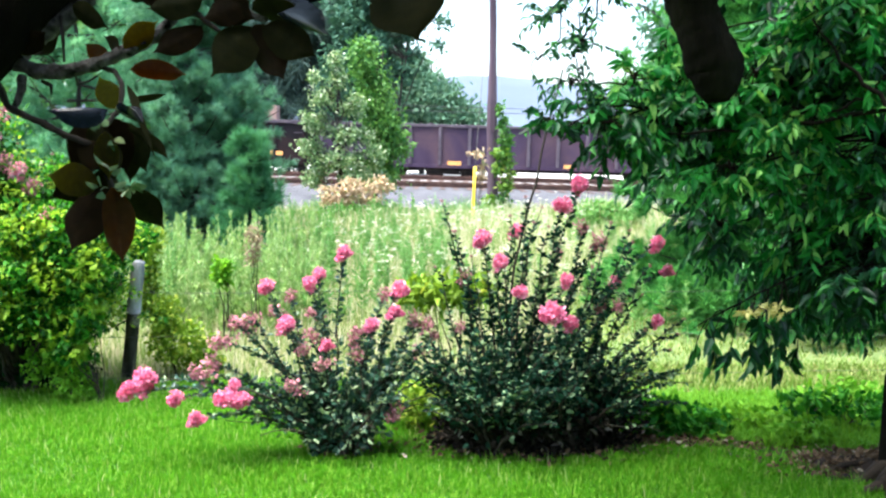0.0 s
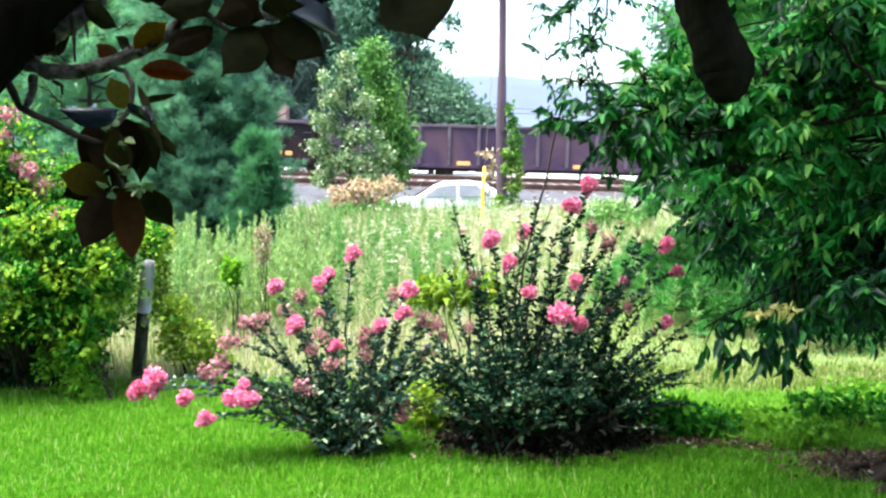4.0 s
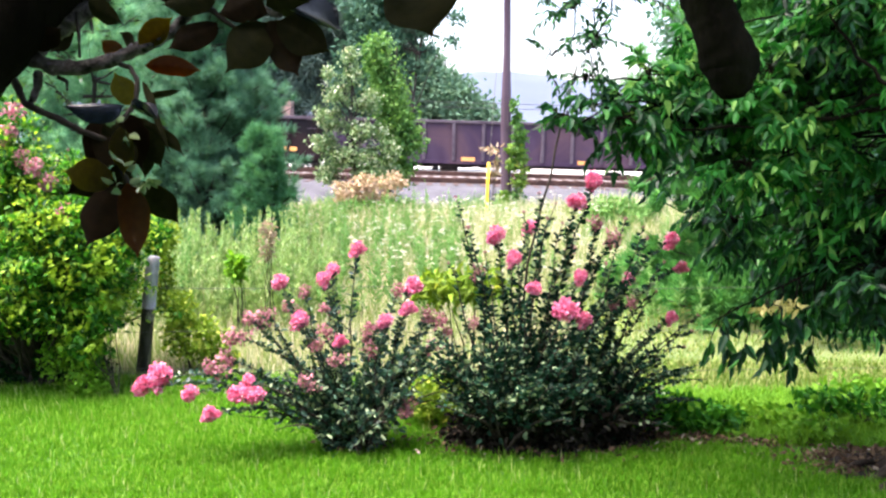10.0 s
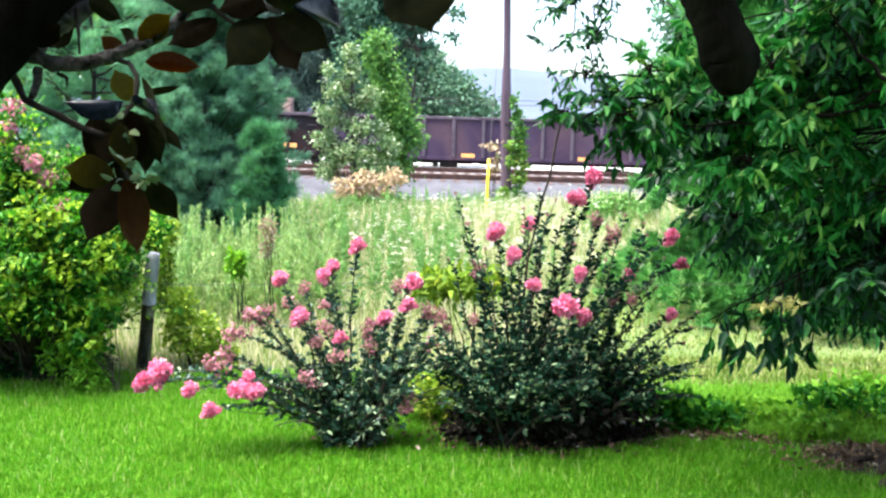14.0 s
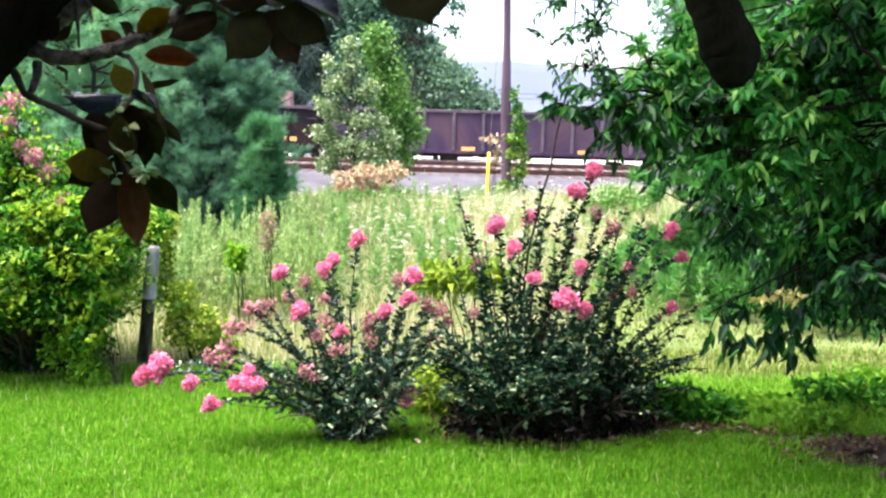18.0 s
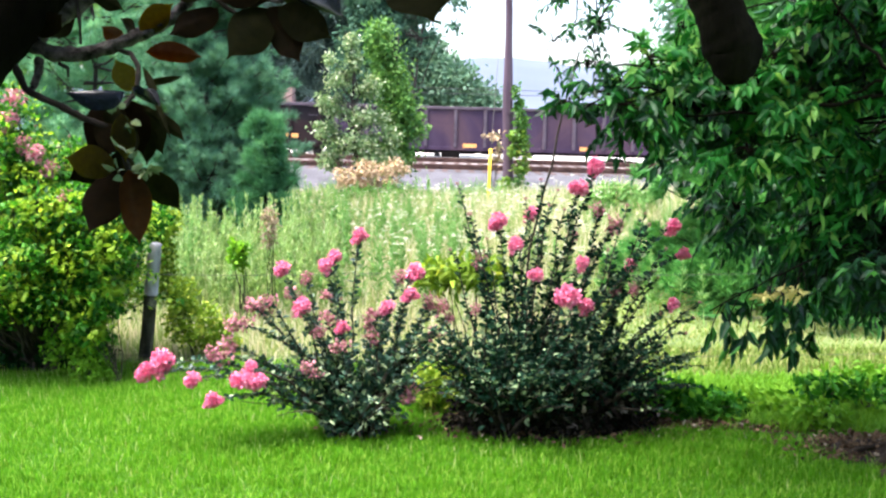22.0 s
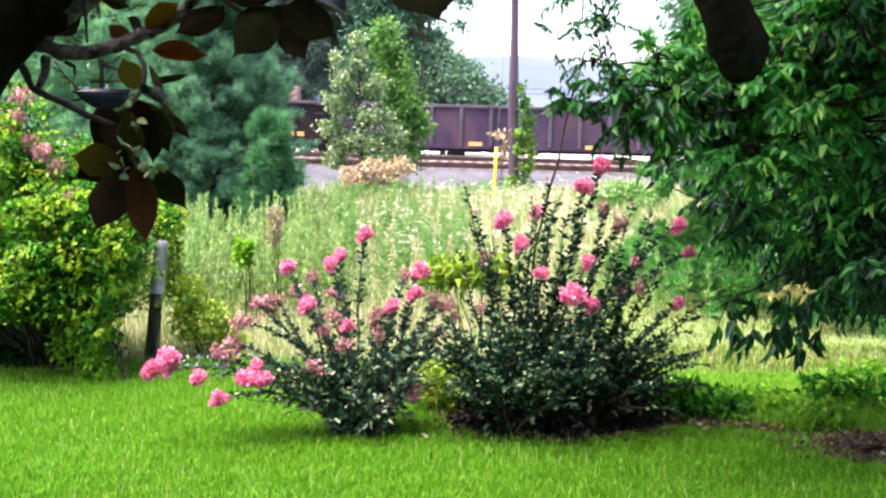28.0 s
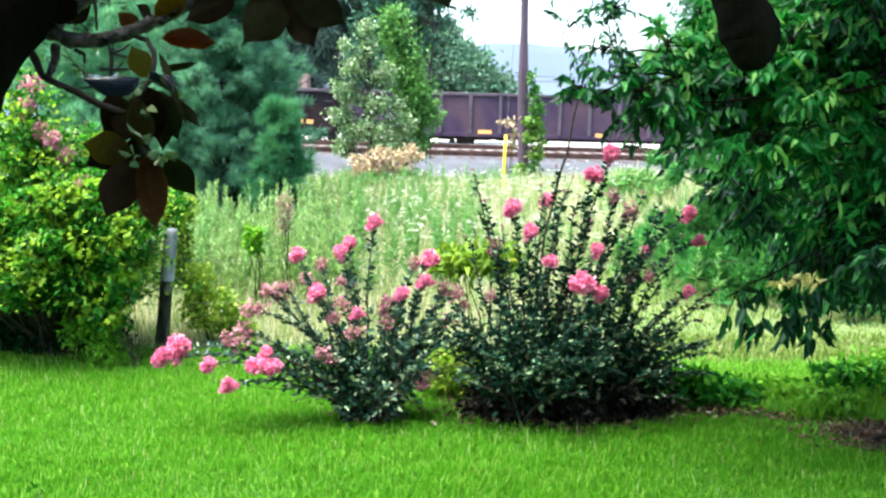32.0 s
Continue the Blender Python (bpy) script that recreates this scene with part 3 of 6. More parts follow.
def make_cables():
    for z, y in ((5.03, 70.0), (4.70, 70.6)):
        c = part("overhead_cable", tube("overhead_cable", [(-90 + 20 * i, y, z - GRADE * (-90 + 20 * i) + 0.0009 * (-90 + 20 * i) ** 2 * 0.15) for i in range(10)], 0.022, 5), M_CABLE)
        tagged(c, "thin dark overhead cable beyond the railway", "cable", "overhead cables")
    for x in (-90, 90):
        q = part("cable_post", tube("cable_post", [(x, 70.3, -2), (x, 70.3, 4), (x, 70.3, 6.2 - GRADE * x)], 0.14, 10), M_POLE)
        tagged(q, "wooden post that carries the overhead cables", "utility pole", "cable posts")


make_cables()


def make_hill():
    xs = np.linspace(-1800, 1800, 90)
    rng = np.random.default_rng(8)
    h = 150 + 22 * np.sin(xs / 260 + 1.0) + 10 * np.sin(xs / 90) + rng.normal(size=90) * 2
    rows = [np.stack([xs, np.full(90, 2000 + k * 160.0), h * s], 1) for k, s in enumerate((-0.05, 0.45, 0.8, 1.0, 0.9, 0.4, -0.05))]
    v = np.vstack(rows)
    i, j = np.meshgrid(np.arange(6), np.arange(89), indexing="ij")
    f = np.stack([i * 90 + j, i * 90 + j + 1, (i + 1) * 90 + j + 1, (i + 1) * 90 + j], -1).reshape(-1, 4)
    tagged(part("backdrop", raw_mesh("backdrop", v, f, True), M_HILL), "far wooded hill, coloured pale blue as haze", "hill", kind="structure")


make_hill()


# ---- trees ----
def ball(rng, n, centre, radii, hollow=0.3):
    """Points in an ellipsoid, more of them towards its outside."""
    d = unit(rng.normal(size=(n, 3)))
    r = (hollow + (1 - hollow) * rng.uniform(0, 1, (n, 1))) ** 0.6
    return np.asarray(centre) + d * r * np.asarray(radii)


def broad_tree(name, base, lobes, tips, per_tip, size, material, bark, trunk_r, label, seed, width=0.55, clump=0.25, droop=0.3, shape=OVAL, category="tree", limbs=9, flat=0.2):
    """Tapered trunk, limbs to each lobe of the crown, twigs, and leaves in clumps with gaps. lobes: (centre, radii), in metres."""
    rng = np.random.default_rng(seed)
    t = empty(name, base)
    tagged(t, label, category)
    b = np.array(base, float)
    top = max(c[2] + r[2] * 0.5 for c, r in lobes)
    mid = np.mean([c for c, r in lobes], 0)
    trunk = bow((0, 0, -0.1), (mid[0] - b[0], mid[1] - b[1], top - b[2]), 0, 9, trunk_r * 0.25, rng)
    part("trunk", tube("trunk", trunk, np.linspace(trunk_r, trunk_r * 0.2, 9), 9), bark, t)
    vol = np.array([r[0] * r[2] for c, r in lobes])
    counts = np.maximum((tips * vol / vol.sum()).astype(int), 4)
    pts = np.vstack([ball(rng, k, c, r) for k, (c, r) in zip(counts, lobes)]) - b
    for i in rng.choice(len(pts), limbs, replace=False):
        q = trunk[rng.integers(3, 8)]
        part("limb", tube("limb", bow(q, pts[i], 0.1, 6, 0.05, rng), np.linspace(trunk_r * 0.35, trunk_r * 0.06, 6), 6), bark, t)
    tw = []
    for p in pts[:: max(1, len(pts) // 90)]:
        q = trunk[np.argmin(np.linalg.norm(trunk - p - (0, 0, -0.4), axis=1))]
        tw.append((bow(q, p, 0.08, 5, 0.04, rng), np.linspace(trunk_r * 0.14, 0.004, 5)))
    part("brushwood", tubes("brushwood", tw, 4), bark, t)["kind"] = "stuff"
    n = len(pts) * per_tip
    base_p = np.repeat(pts, per_tip, 0) + rng.normal(size=(n, 3)) * clump
    ax = unit(rng.normal(size=(n, 3))) - np.array([0, 0, droop])
    me = leaf_cloud("crown", base_p, ax, rng.uniform(0.7, 1.25, n) * size, width, rng, shape, flat)
    part("crown", me, material, t)["kind"] = "stuff"
    return t


def pine(name, base, height, radius, whorls, material, label, seed, needle=0.16, count=34, trunk_r=0.12, low=0.12, width=0.014, tufts=9, skirt=0.0):
    """Pine: trunk, whorls of limbs that rise at their ends, and tufts of long needles."""
    rng = np.random.default_rng(seed)
    t = empty(name, base)
    tagged(t, label, "pine tree")
    trunk = bow((0, 0, -0.1), (0, 0, height * 0.97), 0, 9, 0.03, rng)
    part("trunk", tube("trunk", trunk, np.linspace(trunk_r, 0.015, 9), 8), M_BARK, t)
    tips, axes, limbs = [], [], []
    for w in range(whorls):
        f = low + (1 - low) * (w + rng.uniform(-0.3, 0.3)) / whorls
        r = radius * (1 - f) ** 0.75 * rng.uniform(0.75, 1.15) + 0.12
        for k in range(rng.integers(4, 7)):
            a = rng.uniform(0, 2 * np.pi)
            d = np.array([np.cos(a), np.sin(a), 0])
            tip = d * r * rng.uniform(0.7, 1.1) + np.array([0, 0, height * f + r * rng.uniform(0.05, 0.45)])
            root = np.array([0, 0, height * f])
            if f < skirt:
                tip[2] = max(0.28, root[2] - 0.25 * r * rng.uniform(0, 1))
            limbs.append((bow(root, tip, -0.1 * r, 5), np.linspace(0.03, 0.006, 5)))
            for s in np.linspace(0.3, 1, tufts):
                p = root + (tip - root) * s + rng.normal(size=3) * 0.09 * radius * s
                tips.append(p)
                axes.append(d * 0.7 + np.array([0, 0, 0.8]) + rng.normal(size=3) * 0.3)
    for line, rad in limbs:
        part("limb", tube("limb", line, rad, 4), M_BARK, t)
    part("needles", needle_cloud("needles", np.array(tips), np.array(axes), count, needle, rng, width), material, t)["kind"] = "stuff"
    return t


# Pines on the field's left edge.
pine("pine_tree", (-3.86, 15.5, 0.0), 7.2, 1.45, 52, M_PINE, "young blue-green pine with soft upright needles", 21, 0.13, 70, 0.05, 0.03, 0.010, 20)
pine("pine_tree", (-6.90, 19.0, 0.0), 8.0, 3.0, 24, M_PINE_SUN, "tall green pine at the field's edge", 22, 0.20, 90, 0.06, 0.02, 0.013, 12)
broad_tree("broadleaf_tree", (-11.08, 27.0, 0.0), [((-10.47, 27.00, 5.25), (2.6, 1.5, 1.8)), ((-12.07, 27.00, 4.63), (2.0, 1.5, 2.2)), ((-8.24, 27.00, 5.87), (2.2, 1.5, 1.6)), ((-8.78, 27.00, 3.85), (1.6, 1.2, 1.6))], 420, 24, 0.20, M_WEED, M_BARK, 0.16, "bright green tree at the field's edge behind the pines", 36, clump=0.3)
pine("pine_tree", (-2.66, 14.2, 0.0), 2.45, 0.52, 18, M_PINE_YOUNG, "small bright green pine sapling in the weeds", 23, 0.14, 34, 0.05, 0.02, 0.011, 12)
# Pine behind the nut tree.
pine("pine_tree", (4.76, 12.5, 0.0), 5.8, 2.5, 62, M_PINE_GREEN, "dense green pine with low sweeping limbs", 24, 0.17, 72, 0.14, 0.03, 0.018, 28, 0.17)
# Tall trees beyond the train.
pine("pine_tree", (-8.74, 66.0, 0.0), 17.0, 6.0, 20, M_PINE_DARK, "tall dark pine beyond the railway", 25, 1.1, 30, 0.35, 0.03, 0.10)
pine("pine_tree", (-14.65, 70.0, 0.0), 19.0, 6.5, 20, M_PINE_DARK, "tall dark pine beyond the railway", 26, 1.1, 30, 0.35, 0.03, 0.10)
broad_tree("broadleaf_tree", (-0.61, 74.0, 0.0), [((-0.83, 74.00, 5.01), (3.2, 3, 2.6)), ((0.70, 74.00, 4.58), (2.6, 2.5, 1.6)), ((-1.91, 74.00, 7.16), (1.8, 2, 2.4)), ((2.88, 74.00, 3.93), (1.4, 1.5, 1.0))], 420, 30, 0.42, M_FAR, M_BARK, 0.25, "rounded grey-green tree beyond the railway", 31, clump=0.5)
broad_tree("broadleaf_tree", (-4.40, 60.0, 0.0), [((-4.17, 60.00, 8.99), (2.0, 2, 4.5)), ((-2.93, 60.00, 10.70), (2.2, 2, 3.0)), ((-5.07, 60.00, 5.88), (1.6, 1.6, 2.2))], 420, 26, 0.40, M_FAR_DARK, M_BARK, 0.25, "tall slender green tree beyond the railway", 32, clump=0.45)
broad_tree("broadleaf_tree", (14.76, 60.0, -0.4), [((14.96, 60.00, 7.61), (1.7, 2, 4.5)), ((19.12, 60.00, 8.99), (3.5, 3, 5.0)), ((25.08, 60.00, 8.99), (4.5, 3, 6.0))], 420, 26, 0.45, M_FAR, M_BARK, 0.3, "grey-green tree behind the garden", 33, clump=0.5)
broad_tree("broadleaf_tree", (-2.6, 58.0, 0.0), [((-2.17, 58.00, 6.72), (0.9, 0.8, 0.5)), ((-0.81, 58.00, 7.72), (0.5, 0.5, 0.35)), ((-1.49, 58.00, 9.05), (0.8, 0.8, 0.45)), ((0.88, 58.00, 9.71), (0.5, 0.4, 0.3)), ((0.54, 58.00, 8.22), (0.35, 0.3, 0.2)), ((-3.0, 58.00, 8.2), (0.8, 0.8, 0.8))], 80, 16, 0.30, M_FAR_DARK, M_BARK, 0.12, "thin open-crowned tree beyond the railway", 37, clump=0.22, droop=0.4, limbs=14)
# Sapling with pale leaves and the vine-grown tree at its side.
broad_tree("pale_sapling", (-2.18, 24.0, -0.1), [((-2.30, 24.00, 4.29), (0.10, 0.1, 0.26)), ((-2.87, 24.00, 3.87), (0.07, 0.1, 0.14)), ((-2.22, 24.00, 3.84), (0.20, 0.2, 0.20)), ((-2.60, 24.00, 3.39), (0.34, 0.3, 0.18)), ((-1.92, 24.00, 3.18), (0.36, 0.3, 0.22)), ((-2.82, 24.00, 2.76), (0.40, 0.4, 0.22)), ((-1.97, 24.00, 2.48), (0.52, 0.5, 0.22)), ((-2.97, 24.00, 2.10), (0.30, 0.4, 0.22)), ((-2.26, 24.00, 1.85), (0.62, 0.6, 0.26)), ((-1.33, 24.00, 1.99), (0.22, 0.4, 0.25)), ((-2.90, 24.00, 1.42), (0.32, 0.4, 0.2)), ((-1.69, 24.00, 1.39), (0.60, 0.6, 0.22))], 220, 28, 0.104, M_BIRCH, M_BARK, 0.06, "slender sapling with pale green leaves", 34, clump=0.085, droop=0.2)
broad_tree("vine_grown_tree", (-1.45, 25.0, -0.1), [((-1.66, 25.00, 4.35), (0.34, 0.4, 0.5)), ((-1.48, 25.00, 3.55), (0.42, 0.4, 0.5)), ((-1.28, 25.00, 2.80), (0.46, 0.4, 0.42)), ((-1.12, 25.00, 2.15), (0.46, 0.4, 0.35)), ((-0.80, 25.00, 2.55), (0.16, 0.2, 0.09)), ((-0.72, 25.00, 2.20), (0.14, 0.2, 0.08)), ((-1.30, 25.00, 1.55), (0.5, 0.4, 0.3))], 210, 30, 0.12, M_VINE_TREE, M_BARK, 0.08, "young tree overgrown with green vine", 35, clump=0.15, droop=0.4)


# ---- leafy clumps ----
def clump_plant(name, base, lobes, count, size, material, label, category, seed, width=0.55, droop=0.2, shape=OVAL, stems=6, flat=0.3):
    """Low plant: stems from the foot into its lobes and many small leaves."""
    rng = np.random.default_rng(seed)
    t = empty(name, base)
    tagged(t, label, category)
    b = np.array(base, float)
    vol = np.array([r[0] * r[2] for c, r in lobes])
    counts = np.maximum((count * vol / vol.sum()).astype(int), 4)
    pts = np.vstack([ball(rng, k, c, r, 0.2) for k, (c, r) in zip(counts, lobes)]) - b
    pts[:, 2] = np.maximum(pts[:, 2], 0.02)
    tw = [(bow((rng.normal() * 0.03, rng.normal() * 0.03, -0.02), pts[i], 0.05, 5, 0.02, rng), np.linspace(min(0.012, size * 0.09), 0.002, 5)) for i in rng.choice(len(pts), stems)]
    for line, rad in tw:
        part("stem", tube("stem", line, rad, 5), M_STEM, t)
    ax = unit(rng.normal(size=(len(pts), 3))) + np.array([0, 0, 0.2 - droop])
    part("foliage", leaf_cloud("foliage", pts, ax, rng.uniform(0.7, 1.3, len(pts)) * size, width, rng, shape, flat), material, t)["kind"] = "stuff"
    return t


clump_plant("dry_bush", (-1.75, 23.0, -0.1), [((-2.35, 23.00, 1.07), (0.35, 0.4, 0.20)), ((-1.83, 23.00, 1.18), (0.45, 0.4, 0.26)), ((-1.19, 23.00, 1.24), (0.36, 0.4, 0.22)), ((-1.97, 23.00, 0.88), (0.4, 0.4, 0.14)), ((-1.45, 22.9, 0.92), (0.4, 0.3, 0.14)), ((-2.4, 22.9, 0.85), (0.25, 0.3, 0.12))], 1300, 0.11, M_TAN, "low bush of dry tan leaves below the sapling", "bush", 41, 0.5, 0.6)
clump_plant("roadside_weeds", (-1.7, 22.6, -0.1), [((-1.95, 22.60, 0.55), (0.7, 0.4, 0.30)), ((-1.10, 22.60, 0.60), (0.5, 0.4, 0.32)), ((-2.6, 22.7, 0.45), (0.4, 0.3, 0.2))], 1500, 0.12, M_VINE_TREE, "green weeds round the foot of the dry bush", "weeds", 143, 0.3, 0.1, LANCE, stems=12)
clump_plant("pole_vine", (2.06, 27.7, -0.2), [((2.06, 27.70, 3.25), (0.10, 0.15, 0.25)), ((2.16, 27.70, 2.80), (0.17, 0.18, 0.28)), ((2.22, 27.70, 2.35), (0.22, 0.2, 0.28)), ((2.24, 27.70, 1.95), (0.22, 0.2, 0.20)), ((2.14, 27.70, 0.35), (0.34, 0.25, 0.5))], 900, 0.13, M_VINE_TREE, "dark green vine that climbs the pole", "vine", 42, 0.6, 0.4, stems=10)
clump_plant("pole_vine", (2.10, 27.6, -0.2), [((2.08, 27.60, 1.95), (0.28, 0.2, 0.16)), ((2.32, 27.60, 1.70), (0.18, 0.2, 0.13)), ((2.02, 27.60, 1.55), (0.22, 0.2, 0.20)), ((2.36, 27.60, 1.38), (0.14, 0.15, 0.12)), ((2.22, 27.60, 1.05), (0.24, 0.2, 0.22)), ((1.72, 27.60, 0.55), (0.2, 0.2, 0.25))], 520, 0.14, M_VINE, "yellow-green vine on the pole's lower part", "vine", 142, 0.6, 0.4, stems=8)
clump_plant("yellow_creeper", (1.27, 24.9, -0.1), [((1.24, 24.90, 2.01), (0.28, 0.15, 0.09)), ((1.39, 24.90, 1.54), (0.10, 0.1, 0.4))], 110, 0.14, M_TAN, "sparse yellowed creeper on the wire guard", "vine", 43, 0.4, 0.5)
clump_plant("lime_weed", (-2.17, 10.0, 0.0), [((-2.20, 10.00, 0.87), (0.10, 0.10, 0.16))], 300, 0.08, M_LIME, "single bright lime-green leafy weed", "weed", 44)
clump_plant("olive_shrub", (-2.39, 8.9, 0.0), [((-2.36, 8.90, 0.35), (0.34, 0.25, 0.24)), ((-2.49, 8.90, 0.57), (0.14, 0.2, 0.24)), ((-2.72, 9.20, 1.30), (0.17, 0.15, 0.18)), ((-2.73, 9.20, 0.85), (0.12, 0.12, 0.4)), ((-2.13, 8.90, 0.13), (0.2, 0.2, 0.12))], 2600, 0.055, M_OLIVE, "olive-green scrub beside the fence post", "shrub", 45)
# dark foliage added to stand for the shadow under the bush
clump_plant("shade_undergrowth", (-3.81, 8.9, 0.0), [((-4.07, 8.90, 0.08), (0.75, 0.18, 0.30)), ((-3.43, 8.90, -0.00), (0.30, 0.15, 0.2)), ((-3.81, 8.45, 0.21), (0.6, 0.2, 0.22)), ((-3.38, 8.50, 0.08), (0.3, 0.15, 0.12))], 4600, 0.07, M_HOLLOW_SHADE, "near-black leaves added as the shade below the sunlit bush", "undergrowth", 50)
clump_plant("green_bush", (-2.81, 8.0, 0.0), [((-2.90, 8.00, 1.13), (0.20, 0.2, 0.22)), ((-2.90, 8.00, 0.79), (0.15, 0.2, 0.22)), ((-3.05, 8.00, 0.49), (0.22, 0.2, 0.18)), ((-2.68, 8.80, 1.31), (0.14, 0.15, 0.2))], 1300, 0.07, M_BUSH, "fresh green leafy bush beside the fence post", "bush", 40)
clump_plant("pale_scrub", (-3.15, 8.15, 0.0), [((-3.12, 8.15, 0.40), (0.22, 0.2, 0.38)), ((-3.40, 8.20, 0.30), (0.18, 0.15, 0.24)), ((-3.05, 8.0, 0.12), (0.24, 0.15, 0.14))], 1100, 0.05, M_BED, "light green scrub and grass at the bush's foot", "weeds", 51, 0.5, 0.0)
clump_plant("leafy_weed", (0.21, 7.8, 0.0), [((0.02, 7.80, 0.98), (0.30, 0.18, 0.13)), ((0.36, 7.80, 1.00), (0.20, 0.15, 0.13))], 360, 0.12, M_OLIVE, "broad-leaved bright green weed behind the shrubs", "weed", 46, 0.35, 0.2, LANCE)
clump_plant("rusty_weed", (-1.86, 10.1, 0.0), [((-1.88, 10.10, 1.15), (0.10, 0.10, 0.27))], 200, 0.06, M_RUSTY, "rusty brown seeding weed in the field", "weed", 48, 0.4)
clump_plant("lawn_weed", (-2.38, 5.05, 0.0), [((-2.48, 5.27, -0.05), (0.06, 0.05, 0.04)), ((-2.51, 5.27, 0.01), (0.02, 0.03, 0.04))], 60, 0.05, M_GREEN, "small dark broad-leaved weed in the lawn", "weed", 49, stems=1)
clump_plant("mound_bush", (4.14, 22.5, 0.2), [((4.11, 22.50, 0.50), (0.85, 0.5, 0.40)), ((4.75, 22.50, 0.45), (0.5, 0.5, 0.30))], 2600, 0.11, M_WEED, "grassy rounded mound of light green scrub", "bush", 47)


# ---- flowering shrubs ----
def bloom_mesh(name, rng, n, rad, petal=0.022):
    """A panicle: several small round bunches of crinkled petals."""
    d = unit(rng.normal(size=(n, 3)))
    bunch = unit(rng.normal(size=(7, 3))) * rng.uniform(0.45, 0.85, (7, 1))
    p = (bunch[rng.integers(7, size=n)] + d * rng.uniform(0.25, 0.58, (n, 1))) * np.array(rad)
    return leaf_cloud(name, p, d + rng.normal(size=(n, 3)) * 0.5, petal * rng.uniform(0.7, 1.3, n), 0.95, rng, OVAL)


_r = np.random.default_rng(77)
BLOOMS = [bloom_mesh("flower_head", _r, 560, rad, 0.019) for rad in ((0.06, 0.06, 0.06), (0.07, 0.06, 0.05), (0.05, 0.05, 0.075))]
FADED = [bloom_mesh("flower_head", _r, 120, rad, 0.026) for rad in ((0.07, 0.06, 0.06), (0.08, 0.06, 0.05))]
PALE = [bloom_mesh("flower_head", _r, 200, rad) for rad in ((0.05, 0.05, 0.08), (0.06, 0.05, 0.07))]
for _m in PALE:
    _m.materials.append(M_PALE_PINK)
for _m in BLOOMS:
    _m.materials.append(M_PINK)
for _m in FADED:
    _m.materials.append(M_FADED)


def flowering_shrub(name, base, blooms, extra, leaves, leaf, material, label, seed, spread, low, stem_r=0.011, twig=0.15, floor=0.01, cone=None, dark_foot=0.0):
    """Many-stemmed shrub: a shoot to every flower head, more leafy shoots between, oval leaves along them.
    blooms: (x, y, z, size, faded); spread: half widths and height of the leafy body."""
    rng = np.random.default_rng(seed)
    t = empty(name, base)
    tagged(t, label, "flowering shrub", "crape myrtles")
    b = np.array(base, float)
    ends = [np.array(q[:3]) - b for q in blooms]
    for k in range(extra):
        a, u = rng.uniform(0, 2 * np.pi), rng.uniform(0.2, 1) ** 0.7
        ends.append(np.array([np.cos(a) * spread[0] * u, np.sin(a) * spread[1] * u, spread[2] * rng.uniform(0.4, 1.0) * (1.05 - 0.4 * u)]))
    pts, axs, small, own = [], [], [], []
    for i, e in enumerate(ends):
        foot = np.array([rng.normal() * 0.07, rng.normal() * 0.06, -0.03])
        line = bow(foot, e, (0.05 if twig > 0.2 else 0.13) * np.linalg.norm(e[:2]) + 0.02, 9, 0.012, rng)
        part("stem", tube("stem", line, np.linspace(stem_r * rng.uniform(0.7, 1.2), 0.003, 9), 5), M_STEM, t)
        thin = 0.45 if i < len(blooms) and blooms[i][3] < 0.4 and twig < 0.2 else 1.0
        n = int(leaves * np.linalg.norm(e) * thin * (1.0 if twig > 0.2 else 1.25 if i < len(blooms) else 0.85))
        s = rng.uniform(low, 0.97, n) ** 0.9
        if twig < 0.2:
            # the shoots bear fewer and smaller leaves towards their ends
            s = s[rng.uniform(size=n) < np.interp(s, (0.0, 0.3, 0.7, 1.0), (1, 0.85, 0.85, 0.8))]
            n = len(s)
        f = s * 8
        k = np.minimum(f.astype(int), 7)
        p = line[k] + (line[k + 1] - line[k]) * (f - k)[:, None]
        side = rng.normal(size=(n, 3))
        # short side twigs carry the lower leaves away from the shoot; towards its end they sit on it in pairs
        reach = rng.uniform(0.0, twig, (n, 1)) * (1.15 - s)[:, None]
        if twig < 0.2:
            free = s > 0.55
            step = 0.021 / np.linalg.norm(e)
            q = np.round(s / step)
            s = np.where(free, np.clip(q * step, 0, 0.985), s)
            f = s * 8
            k = np.minimum(f.astype(int), 7)
            p = line[k] + (line[k + 1] - line[k]) * (f - k)[:, None]
            reach[free] *= 0.06
            flip = np.where(rng.uniform(size=n) < 0.5, 1.0, -1.0)
            cross = np.stack([np.cos(q * 1.57 + i), np.sin(q * 1.57 + i), 0.15 + 0 * q], 1) * flip[:, None] + rng.normal(size=(n, 3)) * 0.2
            side = np.where(free[:, None], cross, side)
        if twig > 0.2:
            # leaves sit together in sprays at the twigs' ends
            m = max(n // 22, 1)
            hub = np.repeat((p + unit(side) * reach)[:m], 22, 0)[:n]
            hub = np.vstack([hub, p[len(hub):]])
            off = rng.normal(size=(n, 3)) * (0.115, 0.095, 0.016)
            off[:, 2] -= 1.3 * (off[:, 0] ** 2 + off[:, 1] ** 2)
            pts.append(hub + off)
        else:
            pts.append(p + unit(side) * reach)
        axs.append(unit(side) + unit(line[k + 1] - line[k]) * 0.5)
        small.append(np.interp(s, (0.3, 1.0), (1.1, 0.8)) if twig < 0.2 else np.ones(n))
        own.append(np.full(n, i < len(blooms)))
    p, a, small = np.vstack(pts), np.vstack(axs), np.concatenate(small)
    keep = p[:, 2] > floor * rng.uniform(0.75 if twig > 0.2 else 0.3, 1.3, len(p))
